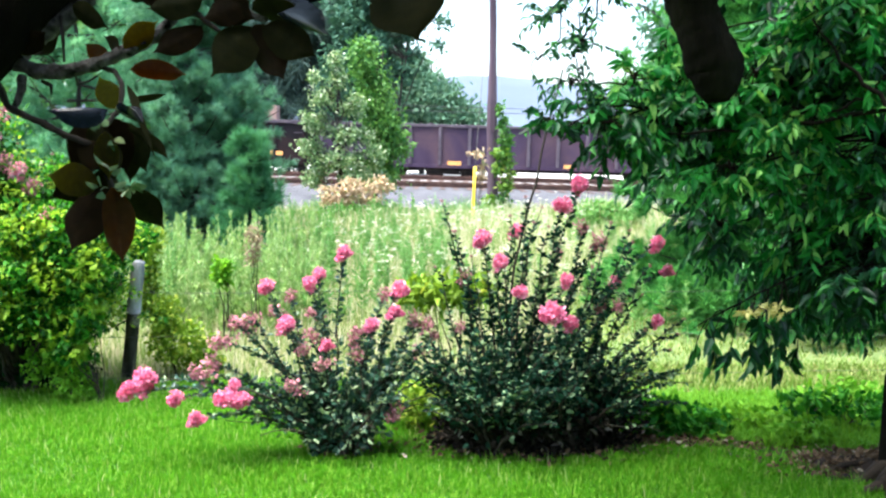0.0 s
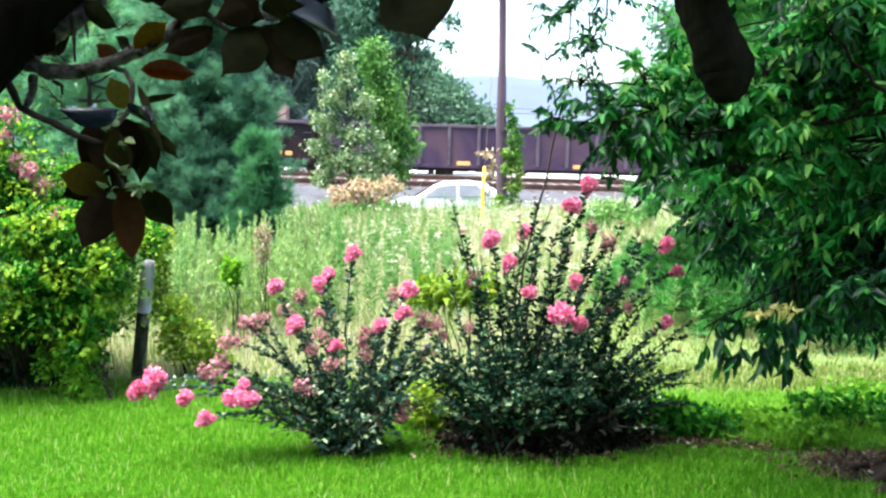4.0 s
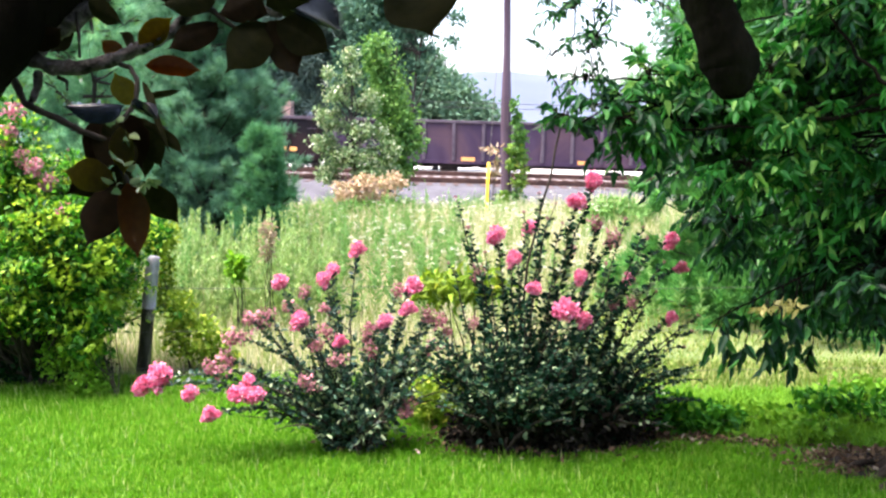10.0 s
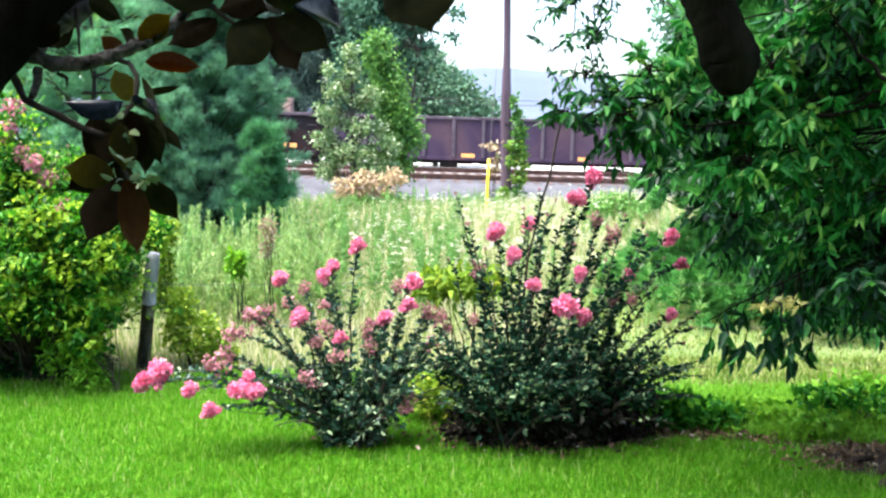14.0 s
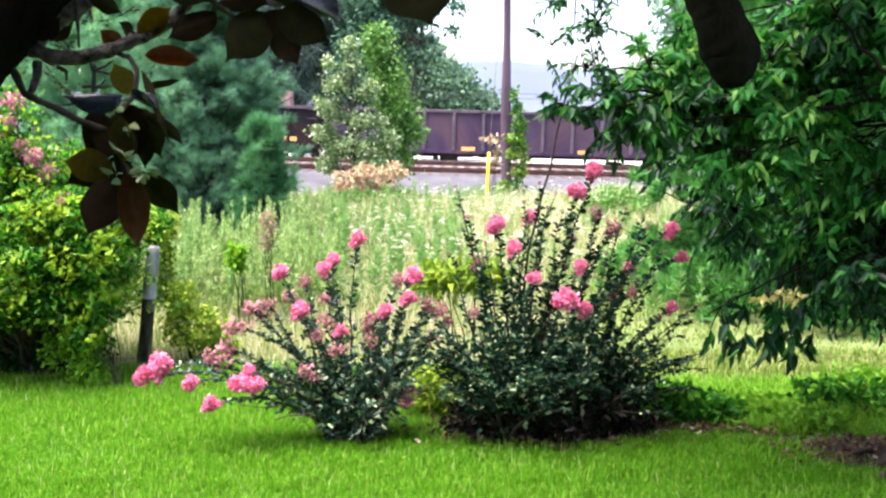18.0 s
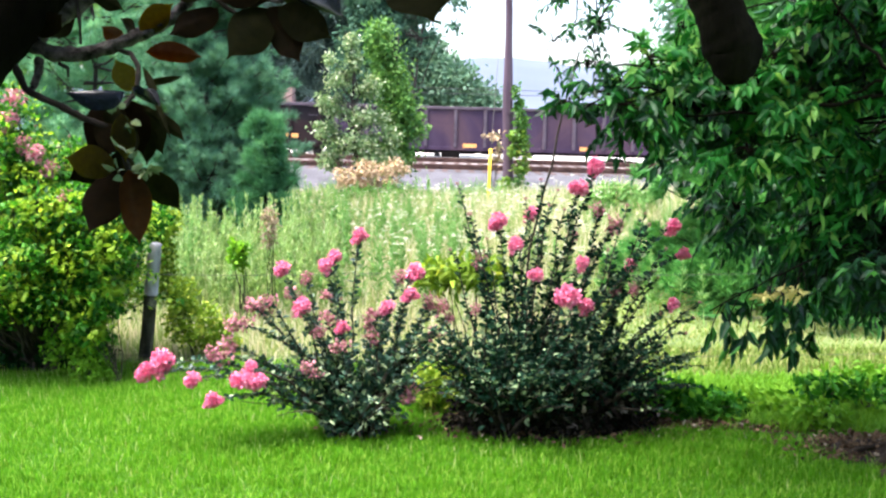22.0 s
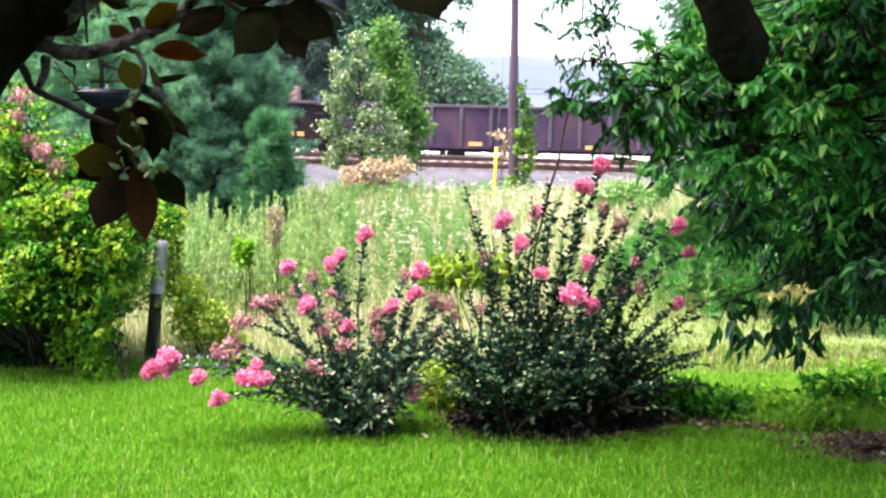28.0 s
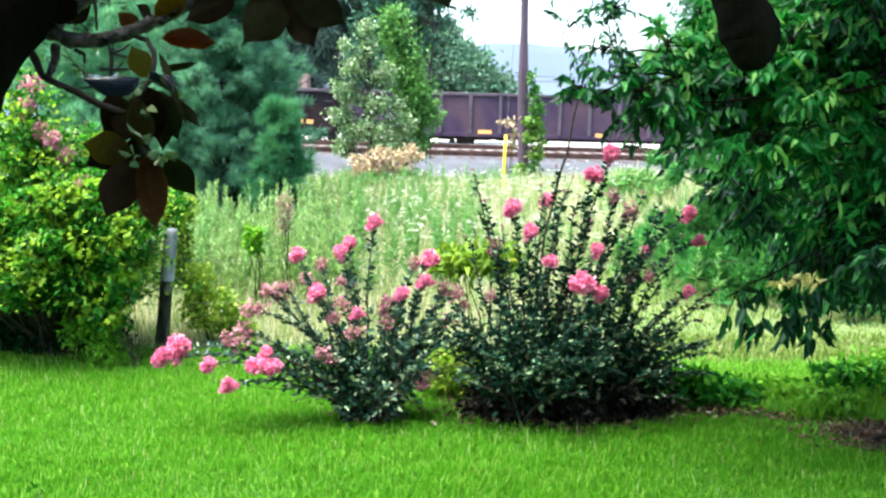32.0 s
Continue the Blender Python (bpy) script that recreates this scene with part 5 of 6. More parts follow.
def make_magnolia():
    rng = np.random.default_rng(71)
    foot = np.array([-1.75, 1.7, 0.0])
    t = empty("magnolia_tree", tuple(foot))
    tagged(t, "magnolia with a dark limb and large leathery leaves", "magnolia tree")
    def at(q):
        return np.array(q) - foot
    trunk = np.vstack([bow((0, 0, -0.1), at((-1.05, 2.00, 2.28)), 0, 6, 0.02, rng), bow(at((-1.01, 2.05, 2.37)), at((-0.60, 2.30, 2.84)), 0, 7, 0.01, rng)])
    part("trunk", tube("trunk", trunk, np.linspace(0.13, 0.055, 13), 12), M_BARK_SHADE, t)
    br = [
        ([(-0.90, 2.10, 2.38), (-0.85, 2.10, 2.36), (-0.78, 2.10, 2.36), (-0.71, 2.10, 2.38), (-0.65, 2.12, 2.41), (-0.60, 2.14, 2.44), (-0.57, 2.16, 2.48), (-0.56, 2.20, 2.52), (-0.55, 2.25, 2.60)], 0.017, 0.011),
        ([(-0.89, 2.10, 2.40), (-0.85, 2.12, 2.44), (-0.79, 2.15, 2.49), (-0.76, 2.20, 2.55), (-0.71, 2.20, 2.61)], 0.024, 0.020),
        ([(-0.93, 2.08, 2.34), (-0.90, 2.07, 2.28), (-0.83, 2.06, 2.25), (-0.77, 2.05, 2.22), (-0.71, 2.05, 2.20), (-0.68, 2.05, 2.11)], 0.008, 0.006),
        ([(-0.88, 2.10, 2.35), (-0.88, 2.08, 2.31), (-0.89, 2.07, 2.28)], 0.010, 0.007),
        ([(-0.71, 2.10, 2.37), (-0.68, 2.10, 2.36), (-0.66, 2.08, 2.33), (-0.66, 2.06, 2.28), (-0.69, 2.05, 2.24)], 0.006, 0.005),
        ([(-0.56, 2.16, 2.49), (-0.51, 2.15, 2.49), (-0.49, 2.15, 2.47), (-0.46, 2.15, 2.45)], 0.007, 0.005),
        ([(-0.55, 2.20, 2.55), (-0.45, 2.15, 2.54), (-0.38, 2.12, 2.48), (-0.35, 2.10, 2.47)], 0.010, 0.006),
        ([(-0.55, 2.25, 2.60), (-0.29, 1.90, 2.58), (-0.13, 1.70, 2.56), (-0.05, 1.60, 2.49)], 0.014, 0.007),
        ([(-0.80, 2.12, 2.48), (-0.79, 2.10, 2.43), (-0.79, 2.10, 2.38)], 0.004, 0.003),
        ([(-0.84, 2.10, 2.34), (-0.82, 2.10, 2.33), (-0.82, 2.10, 2.31)], 0.005, 0.003),
    ]
    for line, r0, r1 in br:
        line = np.array(line) - foot
        fine = np.array([np.interp(np.linspace(0, len(line) - 1, len(line) * 8), np.arange(len(line)), line[:, k]) for k in range(3)]).T
        knots = 1 + 0.08 * np.sin(np.arange(len(fine)) * 0.55 + r0 * 900) * np.sin(np.arange(len(fine)) * 0.23)
        me = tube("branch", fine, np.linspace(r0, r1, len(fine)) * knots, 14)
        roughen(me, 0.5 * r1, 55.0)
        part("branch", me, M_BRANCH if r0 > 0.0085 else M_BARK, t)
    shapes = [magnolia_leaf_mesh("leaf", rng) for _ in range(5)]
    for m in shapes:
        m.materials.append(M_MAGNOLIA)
    amber = [magnolia_leaf_mesh("leaf", rng) for _ in range(3)]
    for m in amber:
        m.materials.append(M_MAG_AMBER)
    rust = [magnolia_leaf_mesh("leaf", rng) for _ in range(3)]
    for m in rust:
        m.materials.append(M_MAG_RUST)
    shiny = magnolia_leaf_mesh("leaf", rng, 0.31)
    shiny.materials.append(M_MAG_TOP)
    # foot, tip, width against a common leaf, turn about its own length
    L = [
        ((-0.66, 1.98, 2.28), (-0.765, 1.93, 2.275), 1.0, -98), ((-0.70, 2.05, 2.12), (-0.75, 1.98, 1.98), 1.2, 10), ((-0.67, 2.02, 2.11), (-0.63, 1.95, 1.96), 0.85, -9.5),
        ((-0.67, 2.06, 2.11), (-0.58, 2.10, 2.02), 1.3, 20), ((-0.70, 2.05, 2.25), (-0.73, 2.03, 2.13), 1.3, 15), ((-0.68, 2.02, 2.23), (-0.67, 2.00, 2.13), 1.0, -19.75),
        ((-0.70, 2.02, 2.12), (-0.79, 1.98, 2.14), 1.5, 25.25), ((-0.65, 2.06, 2.33), (-0.58, 2.00, 2.18), 0.26, 22), ((-0.64, 2.06, 2.24), (-0.55, 2.05, 2.17), 0.6, 20), ((-0.65, 1.99, 2.27), (-0.58, 1.96, 2.24), 0.9, -97),
        ((-0.67, 2.06, 2.28), (-0.71, 2.08, 2.35), 1.3, 20.25), ((-0.645, 2.10, 2.365), (-0.51, 2.04, 2.35), 0.66, 10.5), ((-0.64, 2.06, 2.29), (-0.57, 2.10, 2.31), 0.5, 30),
        ((-0.66, 2.10, 2.41), (-0.59, 2.12, 2.47), 1.2, 15.25), ((-0.70, 2.10, 2.39), (-0.75, 2.12, 2.42), 1.4, 30.5), ((-0.67, 2.10, 2.40), (-0.71, 2.13, 2.44), 1.2, -25),
        ((-0.50, 2.15, 2.46), (-0.60, 2.10, 2.40), 1.1, 20), ((-0.77, 2.10, 2.50), (-0.69, 2.08, 2.45), 1.1, 15), ((-0.50, 2.15, 2.52), (-0.61, 2.10, 2.49), 1.1, 20),
        ((-0.38, 2.12, 2.46), (-0.47, 2.08, 2.35), 1.4, 10), ((-0.38, 2.12, 2.46), (-0.31, 2.08, 2.34), 1.3, 10), ((-0.36, 2.10, 2.46), (-0.24, 2.06, 2.39), 1.2, -15),
        ((-0.48, 2.15, 2.53), (-0.38, 2.10, 2.47), 1.4, 20), ((-0.39, 2.12, 2.51), (-0.49, 2.10, 2.47), 1.3, 20), ((-0.39, 2.12, 2.49), (-0.26, 2.05, 2.48), 1.1, 40),
        ((-0.34, 2.10, 2.48), (-0.21, 2.00, 2.42), 0.5, -108), ((-0.35, 2.12, 2.50), (-0.22, 2.05, 2.50), 0.6, -108), ((-0.05, 1.60, 2.49), (-0.02, 1.55, 2.37), 2.2, 8),
        ((-0.06, 1.60, 2.49), (-0.13, 1.55, 2.44), 1.4, 20), ((-0.04, 1.60, 2.49), (0.03, 1.55, 2.44), 1.6, 20), ((-0.66, 2.08, 2.22), (-0.66, 2.12, 2.12), 1.2, 25), ((-0.70, 2.06, 2.26), (-0.77, 2.05, 2.15), 1.2, -15), ((-0.69, 2.07, 2.26), (-0.66, 2.08, 2.14), 1.4, 10), ((-0.72, 2.05, 2.24), (-0.66, 2.03, 2.12), 1.1, 5), ((-0.66, 2.07, 2.25), (-0.62, 2.10, 2.14), 1.1, -10), ((-0.71, 2.06, 2.13), (-0.81, 2.04, 2.09), 1.5, -20), ((-0.70, 2.07, 2.15), (-0.73, 2.06, 2.02), 1.3, 0),
        ((-0.55, 2.20, 2.54), (-0.67, 2.20, 2.54), 1.2, 25), ((-0.71, 2.20, 2.56), (-0.62, 2.20, 2.53), 1.2, 25), ((-0.82, 2.14, 2.48), (-0.90, 2.20, 2.40), 1.2, 25), ((-0.88, 2.08, 2.40), (-0.81, 2.06, 2.44), 1.3, 12), ((-0.84, 2.10, 2.47), (-0.90, 2.08, 2.42), 1.3, -18),
    ]
    for k, (a, b, w, turn) in enumerate(L):
        a, b = Vector(a), Vector(b)
        ax = (b - a)
        ln = ax.length
        x = ax.normalized()
        y = Vector((0, 1, 0.15)).cross(x).normalized()
        z = x.cross(y)
        m = Matrix((x, y, z)).transposed().to_4x4() @ pose(0, 0, 0, turn)
        o = new("leaf", shiny if turn < -90 else rust[k % 3] if turn % 1 == 0.5 else amber[k % 3] if turn % 1 else shapes[k % 5])
        o.parent = t
        if turn < -90:
            o["label"] = "glossy dark leaf with the sky on it"
        o.matrix_local = Matrix.Translation(a - Vector(foot)) @ m @ Matrix.Diagonal((ln, ln * w, ln, 1))
    # unseen leaves above the view, added to shade the branch; a gap admits sun
    n = 4400
    p = np.stack([rng.uniform(-4.2, 2.2, n), rng.uniform(-0.6, 3.3, n), rng.uniform(3.3, 5.2, n)], 1) - foot
    q = p + foot
    gap = (q[:, 0] > -1.25) & (q[:, 0] < -0.35) & (q[:, 1] > 1.7) & (rng.uniform(size=n) < 0.4)
    p = p[~gap]
    n = len(p)
    ax = np.stack([rng.normal(size=n), rng.normal(size=n), rng.normal(size=n) * 0.35], 1)
    part("shade_crown", leaf_cloud("shade_crown", p, ax, 0.22 * rng.uniform(0.7, 1.2, n), 0.46, rng, OVAL, 0.4), M_MAGNOLIA, t)["kind"] = "stuff"
    for k in range(9):
        q = np.array([rng.uniform(-2.2, 0.8), rng.uniform(1.0, 3.4), rng.uniform(3.3, 4.2)])
        part("branch", tube("branch", bow(trunk[-1 if k % 2 else -3], q - foot, 0.2, 8, 0.02, rng), np.linspace(0.04, 0.008, 8), 7), M_BARK_SHADE, t)
    bp, ba = [], []
    for c in ((-0.69, 2.02, 2.24), (-0.66, 2.02, 2.21), (-0.67, 2.00, 2.15), (-0.68, 2.00, 2.11), (-0.64, 2.00, 2.11), (-0.62, 2.00, 2.11)):
        for k in range(4):
            bp.append(np.array(c) - foot + rng.normal(size=3) * 0.008)
            ba.append(rng.normal(size=3))
    part("young_leaves", leaf_cloud("young_leaves", np.array(bp), np.array(ba), 0.03, 0.6, rng), M_BIRCH, t, "small pale young leaves")


make_magnolia()


# ---- unseen porch added behind the viewer ----
M_SIDING = rough_material("grey_siding", (0.12, 0.12, 0.115), (0.20, 0.20, 0.19), 1.5, 0.7, 30, 0.2)
M_DECK = rough_material("grey_deck_board", (0.12, 0.11, 0.10), (0.24, 0.22, 0.20), 2, 0.8, 30, 0.4, stretch=(0.2, 1, 1))


def make_unseen_porch():
    """Unseen plain porch, added to close the place behind the camera and darken what stands near."""
    tagged(box("unseen_porch_floor", (0, -0.75, 0.56), (9.0, 2.7, 0.08), M_DECK, None, 0.01), "added unseen porch floor of grey boards", "porch floor", kind="structure")
    tagged(box("unseen_porch_base", (0, -0.75, 0.26), (8.8, 2.5, 0.52), M_SIDING), "added unseen grey base under the porch", "porch base", kind="structure")
    tagged(box("unseen_house_wall", (0, -2.2, 1.9), (9.0, 0.2, 3.8), M_SIDING), "added unseen grey wall that darkens near things", "wall", kind="structure")
    tagged(box("unseen_porch_ceiling", (0, -0.7, 3.24), (9.4, 3.0, 0.12), M_DECK), "added unseen boarded ceiling that shades near things", "ceiling", kind="structure")


make_unseen_porch()


# ---- fence ----
def make_fence():
    rng = np.random.default_rng(81)
    y = 8.62
    f = empty("wire_fence", (0, y, 0))
    tagged(f, "old wire fence on weathered wooden posts", "fence")
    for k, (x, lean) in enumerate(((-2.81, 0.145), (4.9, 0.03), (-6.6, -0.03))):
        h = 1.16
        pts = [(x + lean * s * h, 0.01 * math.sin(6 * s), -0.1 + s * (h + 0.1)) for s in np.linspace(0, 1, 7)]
        # the lower piece is coloured as shaded wood, the top piece as sunlit
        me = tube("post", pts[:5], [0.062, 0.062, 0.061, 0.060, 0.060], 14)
        post = part("post", me, M_POST_DARK, f, "mossy lower wood, darkened as its shaded part")
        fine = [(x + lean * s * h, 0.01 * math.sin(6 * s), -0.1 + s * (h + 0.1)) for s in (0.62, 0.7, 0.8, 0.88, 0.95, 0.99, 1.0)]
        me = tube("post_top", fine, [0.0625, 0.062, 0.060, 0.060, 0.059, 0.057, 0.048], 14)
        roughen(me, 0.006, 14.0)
        part("post_top", me, M_POST, post, "bare weathered top, coloured pale as its sunlit part")
    for z in (0.12, 0.47, 0.88):
        pts = [(x, -0.065, z + 0.012 * math.sin(x * 1.7 + z * 9)) for x in np.linspace(-6.6, 4.9, 40)]
        part("wire", tube("wire", pts, 0.0022, 5), M_WIRE, f)


make_fence()


def make_dead_shoot():
    """Long bare stick leaning out of the tall shrub."""
    a = np.array((0.62, 6.90, 1.32))
    s = empty("bare_shoot", (0.48, 6.75, 0.0))
    tagged(s, "long thin bare reddish-brown shoot leaning over the shrub", "shoot")
    b = np.array(s.location)
    line = np.vstack([bow((0, 0, -0.02), a - b, 0, 4), bow(a - b + (0.01, 0, 0.04), np.array((0.96, 6.90, 2.74)) - b, 0, 8, 0.006, np.random.default_rng(5))])
    part("stick", tube("stick", line, np.linspace(0.012, 0.006, 12), 6), M_STEM, s)


make_dead_shoot()


# ---- grass, weeds, litter ----
def make_lawn():
    rng = np.random.default_rng(91)
    def edge(x):
        return np.where(x < -1.0, 8.6, np.interp(x, (0.9, 1.1, 1.7, 2.3, 3.3), (8.6, 6.9, 6.75, 6.62, 6.15)))
    x, y = rng.uniform(-4.6, 4.4, 330000), rng.uniform(4.6, 8.7, 330000)
    keep = (y < edge(x) + rng.normal(size=len(x)) * 0.12) & (np.abs(x) < y * 0.56 + 0.3)
    keep &= ((x - 0.82) / 0.90) ** 2 + ((y - 6.93) / 0.46) ** 2 > 1 + rng.normal(size=len(x)) * 0.12
    p = np.stack([x[keep], y[keep], np.zeros(keep.sum())], 1)
    n = len(p)
    tall = 0.044 + 0.012 * np.sin(p[:, 0] * 2.1 + 1) * np.sin(p[:, 1] * 2.7) + 0.010 * np.sin(p[:, 0] * 9 + 3 * np.sin(p[:, 1] * 4)) * np.sin(p[:, 1] * 11 + 2 * np.sin(p[:, 0] * 5)) + 0.05 * np.clip(p[:, 1] - 8.1, 0, 1)
    me = blade_cloud("lawn_grass", p, tall * rng.uniform(0.6, 1.4, n), 0.006 * rng.uniform(0.7, 1.4, n), rng.uniform(0.1, 0.8, n), rng)
    tagged(part("lawn_grass", me, M_LAWN), "short bright green mown lawn grass", "grass", kind="stuff")
    # longer blades in a paler tone that paints sunlit grass, more towards the bushes
    x, y = rng.uniform(-4.6, 4.0, 60000), rng.uniform(4.7, 8.75, 60000)
    keep = (y < edge(x)) & (np.abs(x) < y * 0.56 + 0.3) & (rng.uniform(size=len(x)) < 0.16 + 0.5 * np.clip((y - 6.6) / 2, 0, 1) * (x < 0))
    keep &= ((x - 0.82) / 0.90) ** 2 + ((y - 6.93) / 0.46) ** 2 > 1
    p = np.stack([x[keep], y[keep], np.zeros(keep.sum())], 1)
    n = len(p)
    me = blade_cloud("long_grass", p, rng.uniform(0.06, 0.11, n) + 0.05 * np.clip(p[:, 1] - 8.0, 0, 1), 0.0055, rng.uniform(0.05, 0.5, n), rng)
    tagged(part("long_grass", me, M_LONG), "longer pale green blades standing in the lawn", "grass", kind="stuff")
    x, y = rng.uniform(-10, 10, 60000), rng.uniform(-6, 8.6, 60000)
    keep = ~((y > 4.6) & (np.abs(x) < y * 0.56 + 0.3)) & (y < edge(x))
    p = np.stack([x[keep], y[keep], np.zeros(keep.sum())], 1)
    n = len(p)
    me = blade_cloud("lawn_grass", p, rng.uniform(0.03, 0.07, n), 0.009, rng.uniform(0.1, 0.8, n), rng)
    tagged(part("lawn_grass", me, M_LAWN), "short green lawn grass round the viewer", "grass", kind="stuff")


make_lawn()


def make_meadow():
    rng = np.random.default_rng(92)
    n = 130000
    y = 8.85 + 18.9 * rng.uniform(0, 1, n) ** 1.2
    x = rng.uniform(-1, 1, n) * (y * 0.52 + 0.8)
    p = np.stack([x, y, land(x, y) - 0.02], 1)
    h = (0.34 + 0.34 * np.clip((y - 9) / 10, 0, 1)) * rng.uniform(0.5, 1.35, n)
    h *= np.where((np.abs(x / y - 0.185) < 0.045) & (y > 17) & (y < 22.3), 0.45, 1.0)
    h *= np.where((x > 1.4) & (y < 14), 0.24, 1.0) * (0.45 + 0.55 * np.clip((y - 8.8) / 1.6, 0, 1))
    # the edge towards the bed is ragged
    m = 9000
    xe, ye = rng.uniform(0.9, 4.8, m), 8.0 + 1.2 * rng.uniform(0, 1, m) ** 0.6
    p = np.vstack([p, np.stack([xe, ye, np.zeros(m)], 1)])
    h = np.concatenate([h, rng.uniform(0.05, 0.12, m)])
    x, y, n = p[:, 0], p[:, 1], len(p)
    strip = (x > 1.4) & (y < 13.5)
    me = blade_cloud("short_grass", p[strip], h[strip], 0.012, rng.uniform(0.2, 0.9, strip.sum()), rng)
    tagged(part("short_grass", me, M_STRIP), "short light green grass beyond the bed", "grass", kind="stuff")
    p, h, y, n = p[~strip], h[~strip], y[~strip], int((~strip).sum())
    me = blade_cloud("meadow_grass", p, h, 0.006 + 0.0007 * y, rng.uniform(0.05, 0.5, n), rng)
    tagged(part("meadow_grass", me, M_MEADOW), "tall pale green and straw-coloured meadow grass", "grass", kind="stuff")
    # upright leafy weeds
    stems, pos, axs, ln = [], [], [], []
    pale_pos, pale_axs, pale_ln = [], [], []
    for k in range(900):
        y = rng.uniform(10.5, 24)
        x = rng.uniform(-0.47, 0.02) * y if k % 3 else rng.uniform(-0.45, 0.3) * y
        z = float(land(x, y))
        h = rng.uniform(0.7, 1.15) * (1.0 if k % 3 else 0.75)
        top = np.array([x + rng.normal() * 0.05, y + rng.normal() * 0.05, z + h])
        foot = np.array([x, y, z])
        stems.append((np.array([foot, (foot + top) / 2 + rng.normal(size=3) * 0.01, top]), np.array([0.006, 0.005, 0.003])))
        m = 46
        s = rng.uniform(0.25, 1.0, m)
        a = rng.uniform(0, 2 * np.pi, m)
        pos.append(foot + (top - foot) * s[:, None])
        axs.append(np.stack([np.cos(a), np.sin(a), 0.7 + 0 * a], 1))
        ln.append((0.15 - 0.10 * s) * rng.uniform(0.8, 1.2, m))
    for k in range(420):
        y = rng.uniform(10.2, 13.6)
        x = rng.uniform(-0.31, -0.11) * y
        foot = np.array([x, y, float(land(x, y))])
        top = foot + (rng.normal() * 0.04, rng.normal() * 0.04, (0.75 + 0.45 * (y - 10.2) / 3.4) * rng.uniform(0.75, 1.12))
        stems.append((np.array([foot, (foot + top) / 2, top]), np.array([0.006, 0.005, 0.003])))
        m = 60
        s = rng.uniform(0.2, 1.0, m)
        a = rng.uniform(0, 2 * np.pi, m)
        pale_pos.append(foot + (top - foot) * s[:, None])
        pale_axs.append(np.stack([np.cos(a), np.sin(a), 1.8 + 0 * a], 1))
        pale_ln.append((0.13 - 0.07 * s) * rng.uniform(0.8, 1.2, m))
    w = empty("tall_weeds", (0, 0, 0))
    tagged(w, "upright narrow-leaved green weeds in the field", "weeds", kind="stuff")
    part("stems", tubes("stems", stems, 4), M_WEED, w)
    part("foliage", leaf_cloud("foliage", np.vstack(pos), np.vstack(axs), np.concatenate(ln), 0.22, rng, LANCE), M_WEED, w)
    part("foliage", leaf_cloud("foliage", np.vstack(pale_pos), np.vstack(pale_axs), np.concatenate(pale_ln), 0.24, rng, LANCE), M_PALE_WEED, w, "pale green leafy spires")
    # taller bluish growth along the field's far edge
    n = 6000
    y = rng.uniform(24.5, 28.2, n)
    x = rng.uniform(-0.30, 0.24, n) * y
    p = np.stack([x, y, land(x, y)], 1)
    me = blade_cloud("edge_reeds", p, (0.55 + 0.2 * np.sin(x * 1.7)) * rng.uniform(0.7, 1.5, n), 0.022, rng.uniform(0.05, 0.4, n), rng)
    tagged(part("edge_reeds", me, M_WEED), "tall blue-green grass along the road's edge", "grass", kind="stuff")
    # white umbels
    n = 580
    y = rng.uniform(11, 26, n)
    x = (rng.normal(size=n) * 0.085 + 0.02) * y
    far = rng.uniform(size=n) < 0.3
    x[far] = rng.uniform(-0.2, 0.2, far.sum()) * y[far]
    c = np.stack([x, y, land(x, y) + rng.uniform(0.55, 0.95, n)], 1)
    p = np.repeat(c, 22, 0) + rng.normal(size=(n * 22, 3)) * (0.024, 0.024, 0.008)
    a = rng.normal(size=p.shape) * 0.6 + (0, 0, 0.5)
    f = part("wildflowers", leaf_cloud("wildflowers", p, a, 0.014, 1.0, rng), M_UMBEL)
    tagged(f, "flat white wildflower heads over the meadow", "flowers", kind="stuff")


make_meadow()


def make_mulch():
    """Bare soil under the tall shrubs, slightly raised, darkened to deepen the shade at their foot."""
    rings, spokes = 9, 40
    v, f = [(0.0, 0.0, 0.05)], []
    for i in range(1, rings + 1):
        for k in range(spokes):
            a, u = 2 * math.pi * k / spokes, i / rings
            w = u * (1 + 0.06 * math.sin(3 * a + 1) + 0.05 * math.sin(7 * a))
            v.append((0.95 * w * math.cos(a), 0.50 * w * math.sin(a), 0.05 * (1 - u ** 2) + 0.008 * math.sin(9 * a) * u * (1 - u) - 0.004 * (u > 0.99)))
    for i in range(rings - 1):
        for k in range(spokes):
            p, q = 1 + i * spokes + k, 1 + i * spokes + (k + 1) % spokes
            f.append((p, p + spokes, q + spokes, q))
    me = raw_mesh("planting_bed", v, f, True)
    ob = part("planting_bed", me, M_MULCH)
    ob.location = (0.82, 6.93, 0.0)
    tagged(ob, "bare soil under the tall shrubs, darkened to deepen their shade", "soil", kind="structure")


make_mulch()


